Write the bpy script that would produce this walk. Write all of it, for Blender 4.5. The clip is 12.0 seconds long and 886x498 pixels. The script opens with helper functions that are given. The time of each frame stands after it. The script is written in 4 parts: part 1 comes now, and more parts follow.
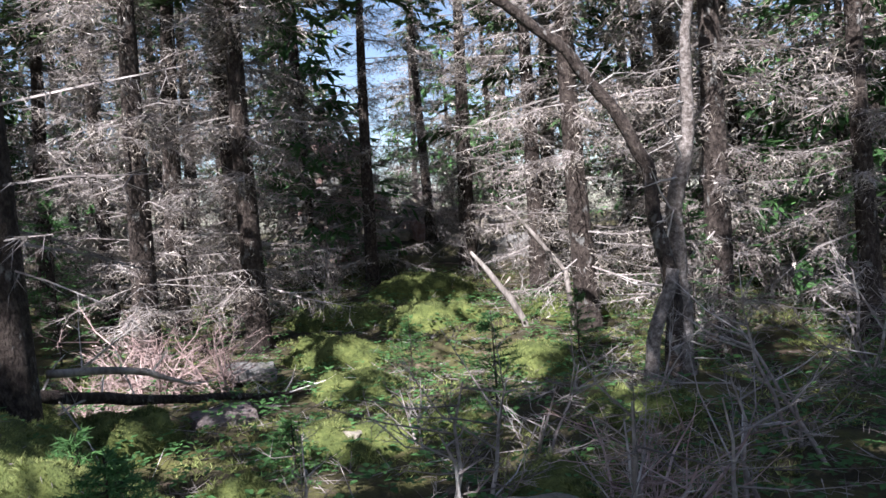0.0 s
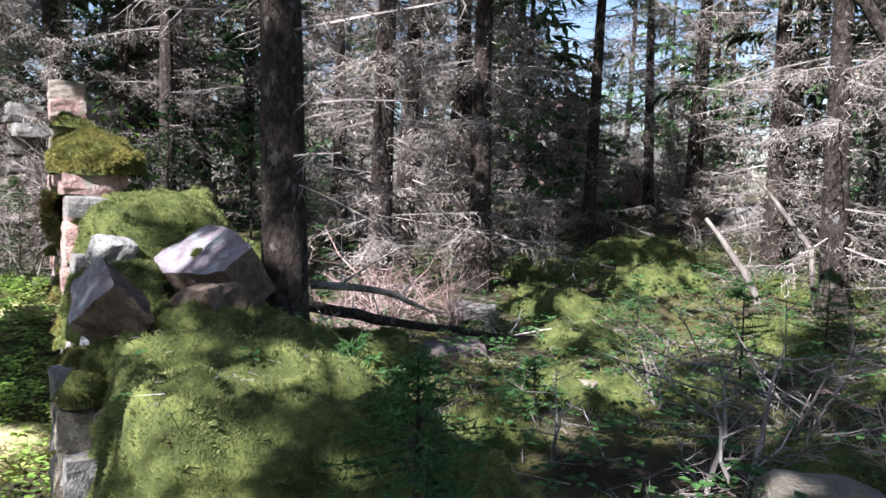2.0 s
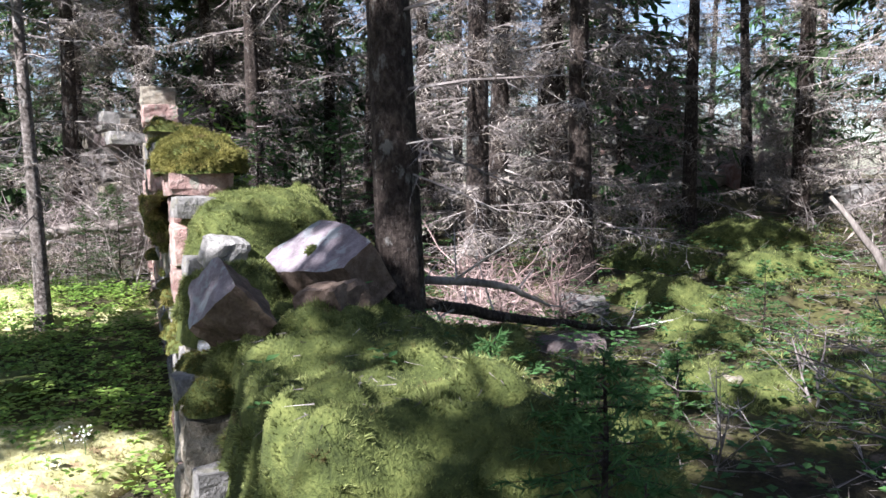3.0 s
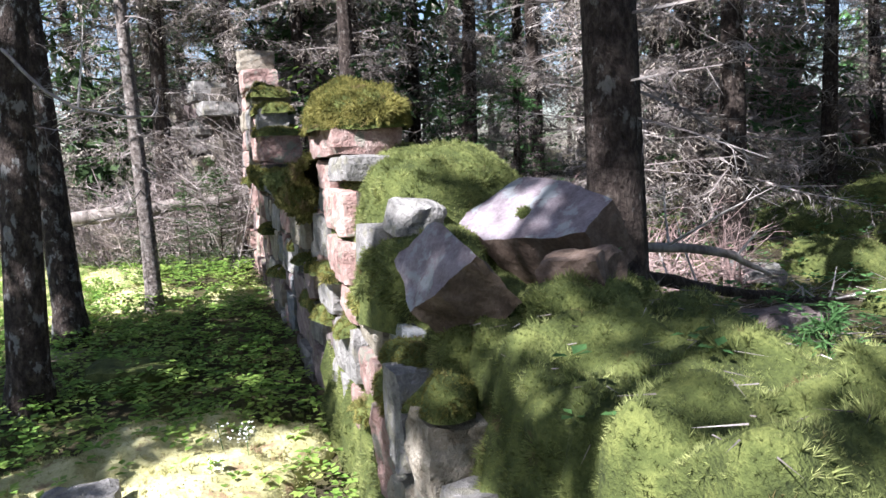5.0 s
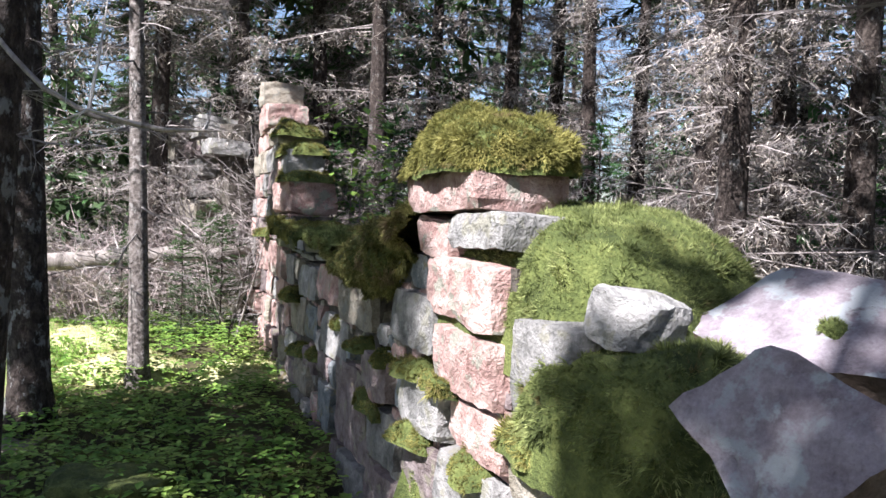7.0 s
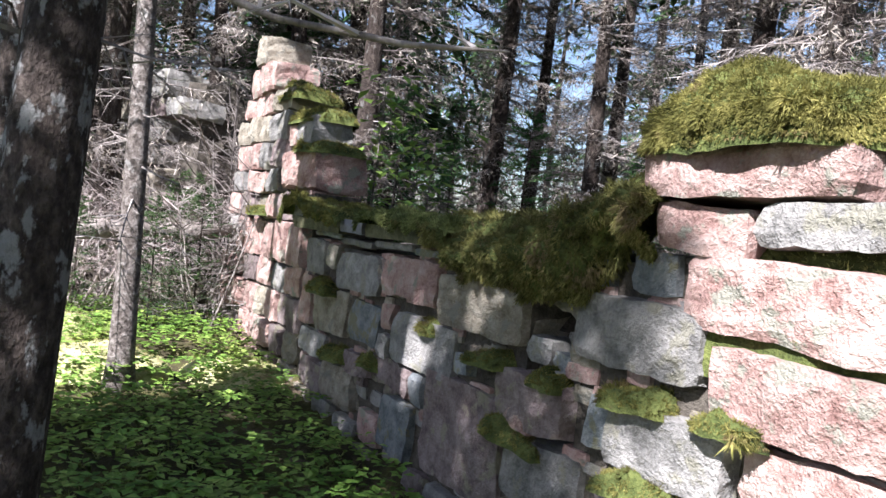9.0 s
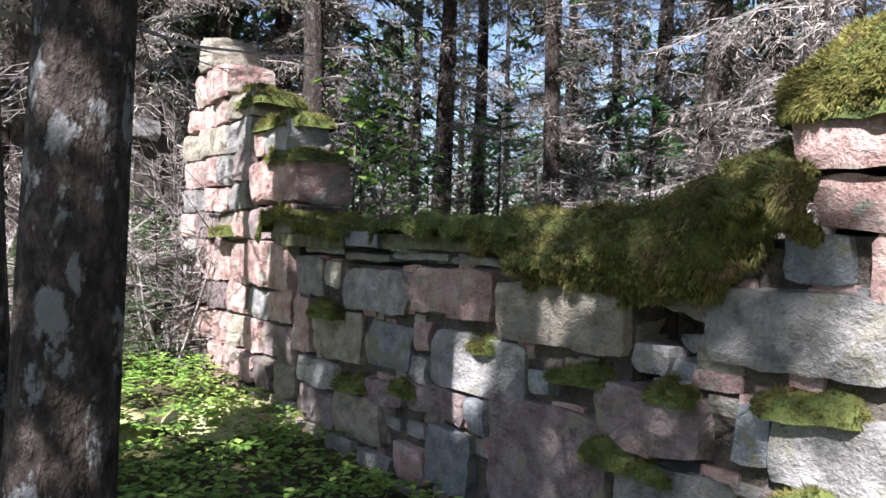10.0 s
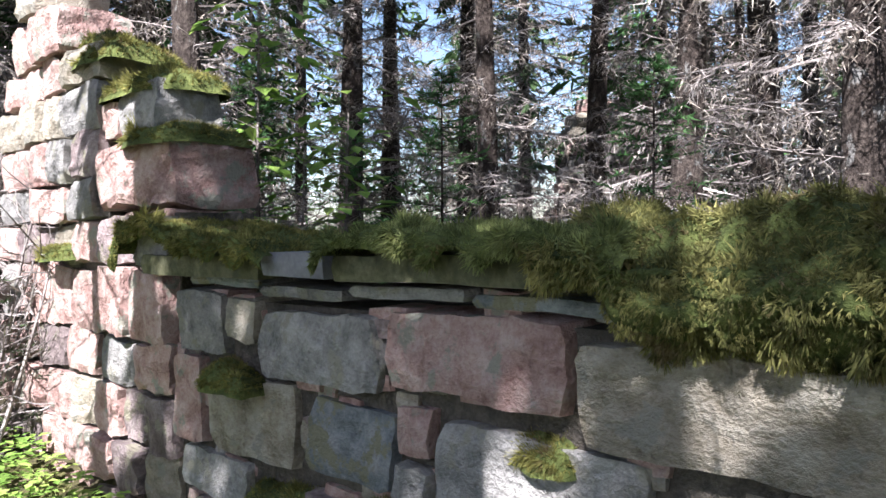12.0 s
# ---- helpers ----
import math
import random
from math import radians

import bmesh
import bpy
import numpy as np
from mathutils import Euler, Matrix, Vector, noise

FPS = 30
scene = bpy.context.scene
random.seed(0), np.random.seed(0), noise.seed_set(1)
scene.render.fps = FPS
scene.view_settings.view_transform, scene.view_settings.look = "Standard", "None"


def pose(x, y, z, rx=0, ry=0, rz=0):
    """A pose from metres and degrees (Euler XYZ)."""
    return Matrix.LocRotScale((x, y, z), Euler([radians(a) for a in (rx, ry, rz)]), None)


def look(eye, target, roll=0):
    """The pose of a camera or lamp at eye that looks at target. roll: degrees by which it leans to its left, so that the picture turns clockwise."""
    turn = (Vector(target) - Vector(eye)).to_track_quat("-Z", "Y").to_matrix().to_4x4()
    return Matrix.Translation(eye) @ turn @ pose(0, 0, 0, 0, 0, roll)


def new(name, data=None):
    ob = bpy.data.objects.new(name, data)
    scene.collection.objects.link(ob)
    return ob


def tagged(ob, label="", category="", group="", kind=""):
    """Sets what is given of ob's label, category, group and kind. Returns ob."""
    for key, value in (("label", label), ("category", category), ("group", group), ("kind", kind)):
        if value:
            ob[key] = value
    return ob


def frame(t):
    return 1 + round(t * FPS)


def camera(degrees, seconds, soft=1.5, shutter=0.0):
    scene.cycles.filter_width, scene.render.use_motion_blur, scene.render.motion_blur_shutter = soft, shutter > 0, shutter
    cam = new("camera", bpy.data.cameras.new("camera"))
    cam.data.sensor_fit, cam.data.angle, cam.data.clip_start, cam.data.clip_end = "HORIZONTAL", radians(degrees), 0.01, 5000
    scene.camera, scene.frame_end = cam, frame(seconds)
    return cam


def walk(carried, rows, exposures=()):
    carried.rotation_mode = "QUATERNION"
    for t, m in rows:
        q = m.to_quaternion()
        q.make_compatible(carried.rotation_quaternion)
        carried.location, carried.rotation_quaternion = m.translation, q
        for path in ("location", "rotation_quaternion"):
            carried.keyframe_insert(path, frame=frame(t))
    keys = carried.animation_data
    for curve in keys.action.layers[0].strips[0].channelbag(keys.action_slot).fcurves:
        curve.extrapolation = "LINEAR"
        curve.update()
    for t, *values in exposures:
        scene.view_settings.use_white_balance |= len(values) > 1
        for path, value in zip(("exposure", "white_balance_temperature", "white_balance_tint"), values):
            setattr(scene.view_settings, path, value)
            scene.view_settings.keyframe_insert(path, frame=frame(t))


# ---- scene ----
cam = camera(60.0, 12.0)
METRES, EYE, TILT, LEAN, TURN = 8.0, 1.9, -2.0, 4.0, 0.0
ROWS = [
    (0.0, 0.0, 0.0, 0.0, 0.0, 0.0, -0.0),
    (0.5, -0.0108, -0.0019, -0.0044, 3.84, -1.06, -5.29),
    (1.0, -0.0201, -0.0054, -0.0063, 7.11, -1.7, -5.16),
    (1.5, -0.0356, -0.0029, -0.0106, 10.76, -2.09, -5.89),
    (2.0, -0.0523, -0.001, -0.0161, 14.23, -3.66, -5.85),
    (2.5, -0.0736, 0.0155, -0.0206, 18.13, -4.27, -4.63),
    (4.5, -0.1977, 0.0513, -0.0411, 20.92, -5.84, -2.08),
    (5.0, -0.2338, 0.0764, -0.0449, 23.03, -6.61, -1.8),
    (5.5, -0.2678, 0.102, -0.0468, 21.82, -6.14, -3.89),
    (6.0, -0.3041, 0.1369, -0.0522, 21.75, -3.33, -7.59),
    (6.5, -0.346, 0.176, -0.0577, 25.09, -1.39, -6.47),
    (7.0, -0.3998, 0.2031, -0.0544, 20.82, -1.49, -6.45),
    (9.0, -0.5887, 0.2613, -0.0852, 11.87, -0.21, -10.74),
    (9.5, -0.6402, 0.285, -0.0882, 9.0, 1.26, -4.23),
    (10.0, -0.6837, 0.308, -0.0924, 4.7, 0.77, -5.12),
    (10.5, -0.7079, 0.344, -0.0934, -0.72, 0.38, -4.64),
    (11.0, -0.7205, 0.3979, -0.0961, -2.86, 1.69, -4.63),
    (11.5, -0.7346, 0.4568, -0.0916, -5.17, 1.21, -2.93),
    (12.0, -0.7477, 0.515, -0.0817, -4.41, 1.46, -2.95),
]
walk(cam, [(t, pose(0, 0, EYE, TILT, LEAN, TURN) @ pose(METRES * x, METRES * y, METRES * z, 90 + pitch, roll, yaw)) for t, x, y, z, yaw, pitch, roll in ROWS],
     exposures=((0.0, 1.72, 6150, 17), (4.0, 1.8, 6150, 17), (10.5, 1.9, 6150, 17), (11.5, 2.15, 6150, 17), (12.0, 2.2, 6150, 17)))

# ---- light ----
SUN_DIR = Vector((-0.30, -0.82, 0.86)).normalized()
world = bpy.data.worlds.new("sky")
scene.world = world
world.use_nodes = True
sky = world.node_tree.nodes.new("ShaderNodeTexSky")
sky.sky_type, sky.sun_disc = "NISHITA", False
sky.sun_elevation = math.asin(SUN_DIR.z)
sky.sun_rotation = math.atan2(SUN_DIR.x, SUN_DIR.y)
background = world.node_tree.nodes["Background"]
world.node_tree.links.new(sky.outputs[0], background.inputs[0])
background.inputs[1].default_value = 0.062
sun_data = bpy.data.lights.new("sun", "SUN")
sun_data.energy, sun_data.angle, sun_data.color = 5.0, radians(0.53), (1.0, 0.985, 0.955)
sun = new("sun", sun_data)
sun.matrix_world = look((0, 0, 30), Vector((0, 0, 30)) - SUN_DIR)


# ---- materials ----
def material(name, ramp, scale=6.0, rough=0.85, bump=0.4, fine=60.0, spots=None, spot_scale=9.0, spot_at=0.62, vary=0.0, island=0.0,
             translucent=0.0, stretch=(1, 1, 1), bump_distance=0.01):
    """Noise between the colours of ramp, with a finer grain, lichen-like spots, and a change from piece to piece."""
    mat = bpy.data.materials.new(name)
    mat.use_nodes = True
    nodes, links = mat.node_tree.nodes, mat.node_tree.links
    shader = nodes["Principled BSDF"]
    shader.inputs["Roughness"].default_value = rough
    shader.inputs["Specular IOR Level"].default_value = 0.25
    coord = nodes.new("ShaderNodeTexCoord")
    mapping = nodes.new("ShaderNodeMapping")
    mapping.inputs["Scale"].default_value = stretch
    links.new(coord.outputs["Object"], mapping.inputs["Vector"])
    info = nodes.new("ShaderNodeObjectInfo")
    shift = nodes.new("ShaderNodeVectorMath")
    shift.operation = "ADD"
    spread = nodes.new("ShaderNodeMath")
    spread.operation = "MULTIPLY"
    spread.inputs[1].default_value = 37.0
    links.new(info.outputs["Random"], spread.inputs[0])
    links.new(mapping.outputs[0], shift.inputs[0])
    links.new(spread.outputs[0], shift.inputs[1])

    def noise_node(s, detail):
        n = nodes.new("ShaderNodeTexNoise")
        n.inputs["Scale"].default_value, n.inputs["Detail"].default_value, n.inputs["Roughness"].default_value = s, detail, 0.65
        links.new(shift.outputs[0], n.inputs["Vector"])
        return n

    large, small = noise_node(scale, 6), noise_node(fine, 3)
    mix = nodes.new("ShaderNodeMath")
    mix.operation = "MULTIPLY_ADD"
    mix.inputs[1].default_value = 0.45
    links.new(small.outputs["Fac"], mix.inputs[0])
    half = nodes.new("ShaderNodeMath")
    half.operation = "MULTIPLY_ADD"
    half.inputs[1].default_value, half.inputs[2].default_value = 1.25, -0.32
    links.new(large.outputs["Fac"], half.inputs[0])
    links.new(half.outputs[0], mix.inputs[2])
    colours = nodes.new("ShaderNodeValToRGB")
    while len(colours.color_ramp.elements) < len(ramp):
        colours.color_ramp.elements.new(0.5)
    for i, c in enumerate(ramp):
        colours.color_ramp.elements[i].position = 0.25 + 0.5 * i / max(1, len(ramp) - 1)
        colours.color_ramp.elements[i].color = (*c, 1)
    links.new(mix.outputs[0], colours.inputs[0])
    out = colours.outputs[0]
    if spots:
        patch = noise_node(spot_scale, 5)
        cut = nodes.new("ShaderNodeMapRange")
        cut.inputs["From Min"].default_value, cut.inputs["From Max"].default_value = spot_at, spot_at + 0.06
        links.new(patch.outputs["Fac"], cut.inputs["Value"])
        blend = nodes.new("ShaderNodeMix")
        blend.data_type = "RGBA"
        links.new(cut.outputs[0], blend.inputs["Factor"])
        links.new(out, blend.inputs["A"])
        blend.inputs["B"].default_value = (*spots, 1)
        out = blend.outputs["Result"]
    if vary or island:
        tone = nodes.new("ShaderNodeHueSaturation")
        rng = nodes.new("ShaderNodeMapRange")
        amount = vary or island
        rng.inputs["To Min"].default_value, rng.inputs["To Max"].default_value = 1 - amount, 1 + amount
        if vary:
            links.new(info.outputs["Random"], rng.inputs["Value"])
        else:
            geo = nodes.new("ShaderNodeNewGeometry")
            links.new(geo.outputs["Random Per Island"], rng.inputs["Value"])
        links.new(rng.outputs[0], tone.inputs["Value"])
        links.new(out, tone.inputs["Color"])
        out = tone.outputs[0]
    links.new(out, shader.inputs["Base Color"])
    if bump:
        relief = nodes.new("ShaderNodeBump")
        relief.inputs["Strength"].default_value, relief.inputs["Distance"].default_value = bump, bump_distance
        links.new(mix.outputs[0], relief.inputs["Height"])
        links.new(relief.outputs[0], shader.inputs["Normal"])
    if translucent:
        thin = nodes.new("ShaderNodeBsdfTranslucent")
        links.new(out, thin.inputs["Color"])
        both = nodes.new("ShaderNodeMixShader")
        both.inputs[0].default_value = translucent
        links.new(shader.outputs[0], both.inputs[1])
        links.new(thin.outputs[0], both.inputs[2])
        links.new(both.outputs[0], nodes["Material Output"].inputs["Surface"])
    return mat


BARK = material("spruce_bark", [(0.010, 0.007, 0.006), (0.040, 0.030, 0.025), (0.10, 0.080, 0.068)], 24, 0.9, 1.0, 70, (0.17, 0.165, 0.155), 11, 0.59, stretch=(1, 1, 0.6), bump_distance=0.05)
BARK_PALE = material("pale_bark", [(0.04, 0.032, 0.028), (0.14, 0.118, 0.105), (0.30, 0.27, 0.25)], 22, 0.9, 1.0, 70, (0.34, 0.32, 0.30), 10, 0.6, bump_distance=0.03)
DEADWOOD = material("dead_twigs", [(0.15, 0.13, 0.12), (0.33, 0.30, 0.28), (0.52, 0.49, 0.46)], 3, 0.9, 0.0, 30, island=0.4)
BRUSH = material("brush_twigs", [(0.08, 0.065, 0.06), (0.19, 0.165, 0.155), (0.36, 0.33, 0.31)], 3, 0.9, 0.0, 30, island=0.4)
BARK_LICHEN = material("lichened_bark", [(0.012, 0.009, 0.007), (0.045, 0.034, 0.029), (0.11, 0.088, 0.075)], 24, 0.9, 1.0, 70, (0.24, 0.24, 0.235), 13, 0.56, stretch=(1, 1, 0.6), bump_distance=0.05)
GOLDMOSS = material("golden_moss", [(0.05, 0.052, 0.016), (0.16, 0.155, 0.043), (0.36, 0.33, 0.11)], 9, 0.9, 0.0, 40, (0.22, 0.17, 0.08), 6, 0.58, island=0.4, translucent=0.35)
HANGMOSS = material("olive_hanging_moss", [(0.045, 0.048, 0.018), (0.14, 0.14, 0.045), (0.33, 0.30, 0.11)], 7, 0.9, 0.0, 40, (0.21, 0.165, 0.085), 5, 0.56, island=0.45, translucent=0.3)
FUZZ = material("dead_sprays", [(0.055, 0.045, 0.036), (0.21, 0.18, 0.15), (0.52, 0.475, 0.42)], 3, 0.9, 0.0, 30, island=0.7, translucent=0.2)
PINKTWIG = material("pinkish_twigs", [(0.15, 0.115, 0.108), (0.32, 0.265, 0.25), (0.52, 0.46, 0.44)], 3, 0.9, 0.0, 30, island=0.4)
# dry moss with the glare of the sun patches put into its colour
SUNLIT_DRYMOSS = material("dry_moss_sun_bright", [(0.26, 0.25, 0.11), (0.45, 0.43, 0.21), (0.60, 0.57, 0.34)], 8, 0.95, 0.8, 60, (0.30, 0.22, 0.13), 5, 0.58, island=0.3, translucent=0.2)
MOSSY_SLATE = material("mossy_slate", [(0.03, 0.032, 0.02), (0.075, 0.075, 0.04), (0.14, 0.135, 0.08)], 10, 0.85, 0.8, 50)
DEADRED = material("dry_red_twigs", [(0.15, 0.095, 0.088), (0.27, 0.19, 0.175), (0.42, 0.33, 0.31)], 3, 0.9, 0.0, 30, island=0.35)
LOGWOOD = material("weathered_log", [(0.07, 0.06, 0.052), (0.18, 0.155, 0.14), (0.32, 0.29, 0.26)], 9, 0.9, 0.7, 50, stretch=(1, 1, 0.3))
NEEDLES = material("spruce_needles", [(0.022, 0.045, 0.018), (0.045, 0.085, 0.03), (0.075, 0.12, 0.045)], 2, 0.7, 0.0, 20, island=0.4, translucent=0.3)
YOUNG = material("young_needles", [(0.035, 0.09, 0.03), (0.06, 0.14, 0.045), (0.09, 0.19, 0.06)], 4, 0.65, 0.0, 20, island=0.35, translucent=0.35)
LEAF = material("herb_leaves", [(0.075, 0.165, 0.04), (0.18, 0.31, 0.06), (0.36, 0.46, 0.12)], 3, 0.55, 0.0, 20, island=0.4, translucent=0.4)
MOSS = material("moss", [(0.025, 0.034, 0.010), (0.07, 0.088, 0.024), (0.15, 0.17, 0.05)], 7, 0.95, 1.0, 90, (0.10, 0.08, 0.035), 5, 0.66, bump_distance=0.03)
MOSSBLADE = material("moss_blades", [(0.05, 0.066, 0.024), (0.165, 0.195, 0.066), (0.36, 0.385, 0.155)], 8, 0.9, 0.0, 40, (0.17, 0.14, 0.06), 5, 0.60, island=0.5, translucent=0.35)
SOIL = material("forest_floor", [(0.022, 0.018, 0.012), (0.05, 0.042, 0.022), (0.10, 0.10, 0.03)], 1.6, 0.95, 1.0, 45, (0.15, 0.11, 0.08), 3, 0.6, bump_distance=0.04)
STONE = {
    "pink": material("pink_stone", [(0.170, 0.093, 0.081), (0.323, 0.212, 0.187), (0.442, 0.340, 0.306)], 9, 0.9, 0.8, 70, (0.24, 0.23, 0.19), 8, 0.555, vary=0.2, bump_distance=0.04),
    "grey": material("grey_stone", [(0.096, 0.092, 0.089), (0.207, 0.200, 0.189), (0.326, 0.311, 0.296)], 9, 0.9, 0.8, 70, (0.22, 0.21, 0.17), 8, 0.555, vary=0.2, bump_distance=0.04),
    "buff": material("buff_stone", [(0.122, 0.101, 0.072), (0.230, 0.202, 0.158), (0.331, 0.302, 0.252)], 8, 0.9, 0.9, 60, (0.20, 0.19, 0.16), 7, 0.555, vary=0.18, stretch=(1, 1, 1.3), bump_distance=0.035),
    "blue": material("blue_grey_stone", [(0.081, 0.096, 0.104), (0.178, 0.192, 0.200), (0.296, 0.303, 0.303)], 9, 0.9, 0.7, 70, (0.20, 0.19, 0.13), 8, 0.555, vary=0.2, bump_distance=0.04),
    "purple": material("purple_brown_stone", [(0.085, 0.064, 0.064), (0.170, 0.132, 0.128), (0.264, 0.221, 0.212)], 9, 0.9, 0.8, 65, (0.22, 0.20, 0.15), 8, 0.555, vary=0.2, bump_distance=0.04),
}
LICHEN_SLAB = material("lichened_slab", [(0.10, 0.082, 0.09), (0.19, 0.162, 0.178), (0.29, 0.26, 0.28)], 7, 0.9, 0.9, 80, (0.27, 0.285, 0.295), 6, 0.54, bump_distance=0.015)
BROWNROCK = material("brown_broken_rock", [(0.06, 0.042, 0.032), (0.12, 0.085, 0.065), (0.20, 0.15, 0.12)], 10, 0.9, 0.9, 60, bump_distance=0.02)
BLOSSOM = material("pale_blossom", [(0.5, 0.5, 0.45), (0.65, 0.65, 0.6), (0.75, 0.75, 0.7)], 20, 0.7, 0.0, 60)
SLATE = material("slate", [(0.09, 0.09, 0.10), (0.15, 0.15, 0.165), (0.21, 0.21, 0.22)], 6, 0.7, 0.5, 50)
MORTAR = material("wall_core", [(0.03, 0.027, 0.022), (0.07, 0.06, 0.05), (0.12, 0.105, 0.085)], 10, 0.95, 1.0, 60, bump_distance=0.03)


# ---- mesh tools ----
class Soup:
    """Vertices and faces gathered in plain lists."""

    def __init__(self):
        self.v, self.f = [], []

    def spike(self, p, q, r):
        """A three-sided twig from p to a point at q."""
        d = (q - p)
        if d.length < 1e-5:
            return
        d.normalize()
        a = d.orthogonal().normalized() * r
        b = d.cross(a)
        i = len(self.v)
        self.v += [p + a, p - a * 0.5 + b * 0.87, p - a * 0.5 - b * 0.87, q]
        self.f += [(i, i + 1, i + 3), (i + 1, i + 2, i + 3), (i + 2, i, i + 3)]

    def rod(self, pts, radii, sides=5):
        """A bent tapered rod through pts, closed at its ends."""
        start = len(self.v)
        for k, p in enumerate(pts):
            d = (pts[min(k + 1, len(pts) - 1)] - pts[max(k - 1, 0)]).normalized()
            a = d.cross(Vector((0.31, 0.95, 0.02))).normalized()
            b = d.cross(a)
            for j in range(sides):
                t = 2 * math.pi * j / sides
                self.v.append(p + (a * math.cos(t) + b * math.sin(t)) * radii[k])
        for k in range(len(pts) - 1):
            for j in range(sides):
                i0, i1 = start + k * sides + j, start + k * sides + (j + 1) % sides
                self.f.append((i0, i1, i1 + sides, i0 + sides))
        self.f.append(tuple(range(start + sides - 1, start - 1, -1)))
        self.f.append(tuple(range(len(self.v) - sides, len(self.v))))

    def blade(self, p, tip, width):
        """A flat pointed blade."""
        d = tip - p
        w = d.cross(Vector((random.uniform(-1, 1), random.uniform(-1, 1), random.uniform(-1, 1))))
        if w.length < 1e-6:
            return
        w = w.normalized() * width
        i = len(self.v)
        self.v += [p - w * 0.5, p + w * 0.5, tip]
        self.f.append((i, i + 1, i + 2))

    def leaf(self, p, tip, side, bulge=0.45):
        """A pointed oval leaf, folded along its rib."""
        m = p.lerp(tip, bulge)
        i = len(self.v)
        up = side.cross(tip - p).normalized() * side.length * 0.25
        self.v += [p, m + side + up, tip, m - side + up, m]
        self.f += [(i, i + 4, i + 1), (i + 1, i + 4, i + 2), (i + 2, i + 4, i + 3), (i + 3, i + 4, i)]

    def mesh(self, name, mat, smooth=False):
        me = bpy.data.meshes.new(name)
        me.from_pydata([tuple(v) for v in self.v], [], self.f)
        me.materials.append(mat)
        if smooth:
            me.polygons.foreach_set("use_smooth", [True] * len(me.polygons))
        return me


def rough_block(name, size, mat, seed, cuts=(5, 2, 4), rough=0.02, rounding=0.25, skew=0.0):
    """A worn, uneven block of the given size about its centre."""
    nx, ny, nz = cuts
    me = bpy.data.meshes.new(name)
    bm = bmesh.new()
    index = {}

    def at(i, j, k):
        if (i, j, k) not in index:
            c = [2 * i / nx - 1, 2 * j / ny - 1, 2 * k / nz - 1]
            edge = sorted((abs(x) for x in c), reverse=True)
            pull = 1 - rounding * 0.11 * max(0, edge[0] + edge[1] - 1.72) - rounding * 0.16 * max(0, sum(edge) - 2.62)
            p = Vector([c[a] * size[a] / 2 * pull for a in range(3)])
            p.x += skew * p.z
            n = noise.noise_vector(p * 4.0 + Vector((seed * 7.3, seed * 3.1, seed * 1.7)))
            n2 = noise.noise_vector(p * 17.0 + Vector((seed * 5.1, 4, seed)))
            index[i, j, k] = bm.verts.new(p + n * rough + n2 * rough * 0.5)
        return index[i, j, k]

    for i in range(nx):
        for k in range(nz):
            bm.faces.new((at(i, 0, k), at(i + 1, 0, k), at(i + 1, 0, k + 1), at(i, 0, k + 1)))
            bm.faces.new((at(i, ny, k + 1), at(i + 1, ny, k + 1), at(i + 1, ny, k), at(i, ny, k)))
    for j in range(ny):
        for k in range(nz):
            bm.faces.new((at(0, j, k + 1), at(0, j + 1, k + 1), at(0, j + 1, k), at(0, j, k)))
            bm.faces.new((at(nx, j, k), at(nx, j + 1, k), at(nx, j + 1, k + 1), at(nx, j, k + 1)))
    for i in range(nx):
        for j in range(ny):
            bm.faces.new((at(i, j, nz), at(i + 1, j, nz), at(i + 1, j + 1, nz), at(i, j + 1, nz)))
            bm.faces.new((at(i, j + 1, 0), at(i + 1, j + 1, 0), at(i + 1, j, 0), at(i, j, 0)))
    bm.normal_update()
    bm.to_mesh(me)
    bm.free()
    me.materials.append(mat)
    return me


def child(name, me, parent, m=None, label=""):
    ob = new(name, me)
    ob.parent = parent
    if m is not None:
        ob.matrix_basis = m
    return tagged(ob, label) if label else ob


# ---- plan: s along the ruined wall, n out of its face ----
WALL = pose(-3.96, 4.149, 0, 0, 0, 132.1)
TO_WALL = WALL.inverted()


def smooth(a, b, x):
    t = min(1, max(0, (x - a) / (b - a)))
    return t * t * (3 - 2 * t)


def height(x, y):
    """The ground: low before the wall, higher behind it, rising to a knoll."""
    p = TO_WALL @ Vector((x, y, 0))
    s, n = p.x, p.y
    low = -0.13 + 0.07 * min(5.5, max(0, s - 0.3)) + 0.035 * max(0, -s - 1.5)
    far = math.hypot(x, y)
    high = 0.40 + 0.075 * min(14, max(0, y - 7)) + 0.8 * math.exp(-((x + 1.2) ** 2 + (y - 18) ** 2) / 14)
    wide = smooth(-2.0, -5.0, s)
    k = smooth(0.05 + 2.0 * wide, -0.35 - 0.5 * wide, n)
    z = low * (1 - k) + high * k
    bumps = noise.noise(Vector((x * 0.55, y * 0.55, 0.3))) * 0.16 + noise.noise(Vector((x * 1.7, y * 1.7, 4.0))) * 0.07
    calm = 0.45 if n > 0 else 1.0
    near_path = 0.35 if s < -2.5 and n > -0.8 else 1.0
    return z + bumps * calm * near_path * (1 + 0.04 * max(0, far - 15)) + noise.noise(Vector((x * 5, y * 5, 1.0))) * 0.02


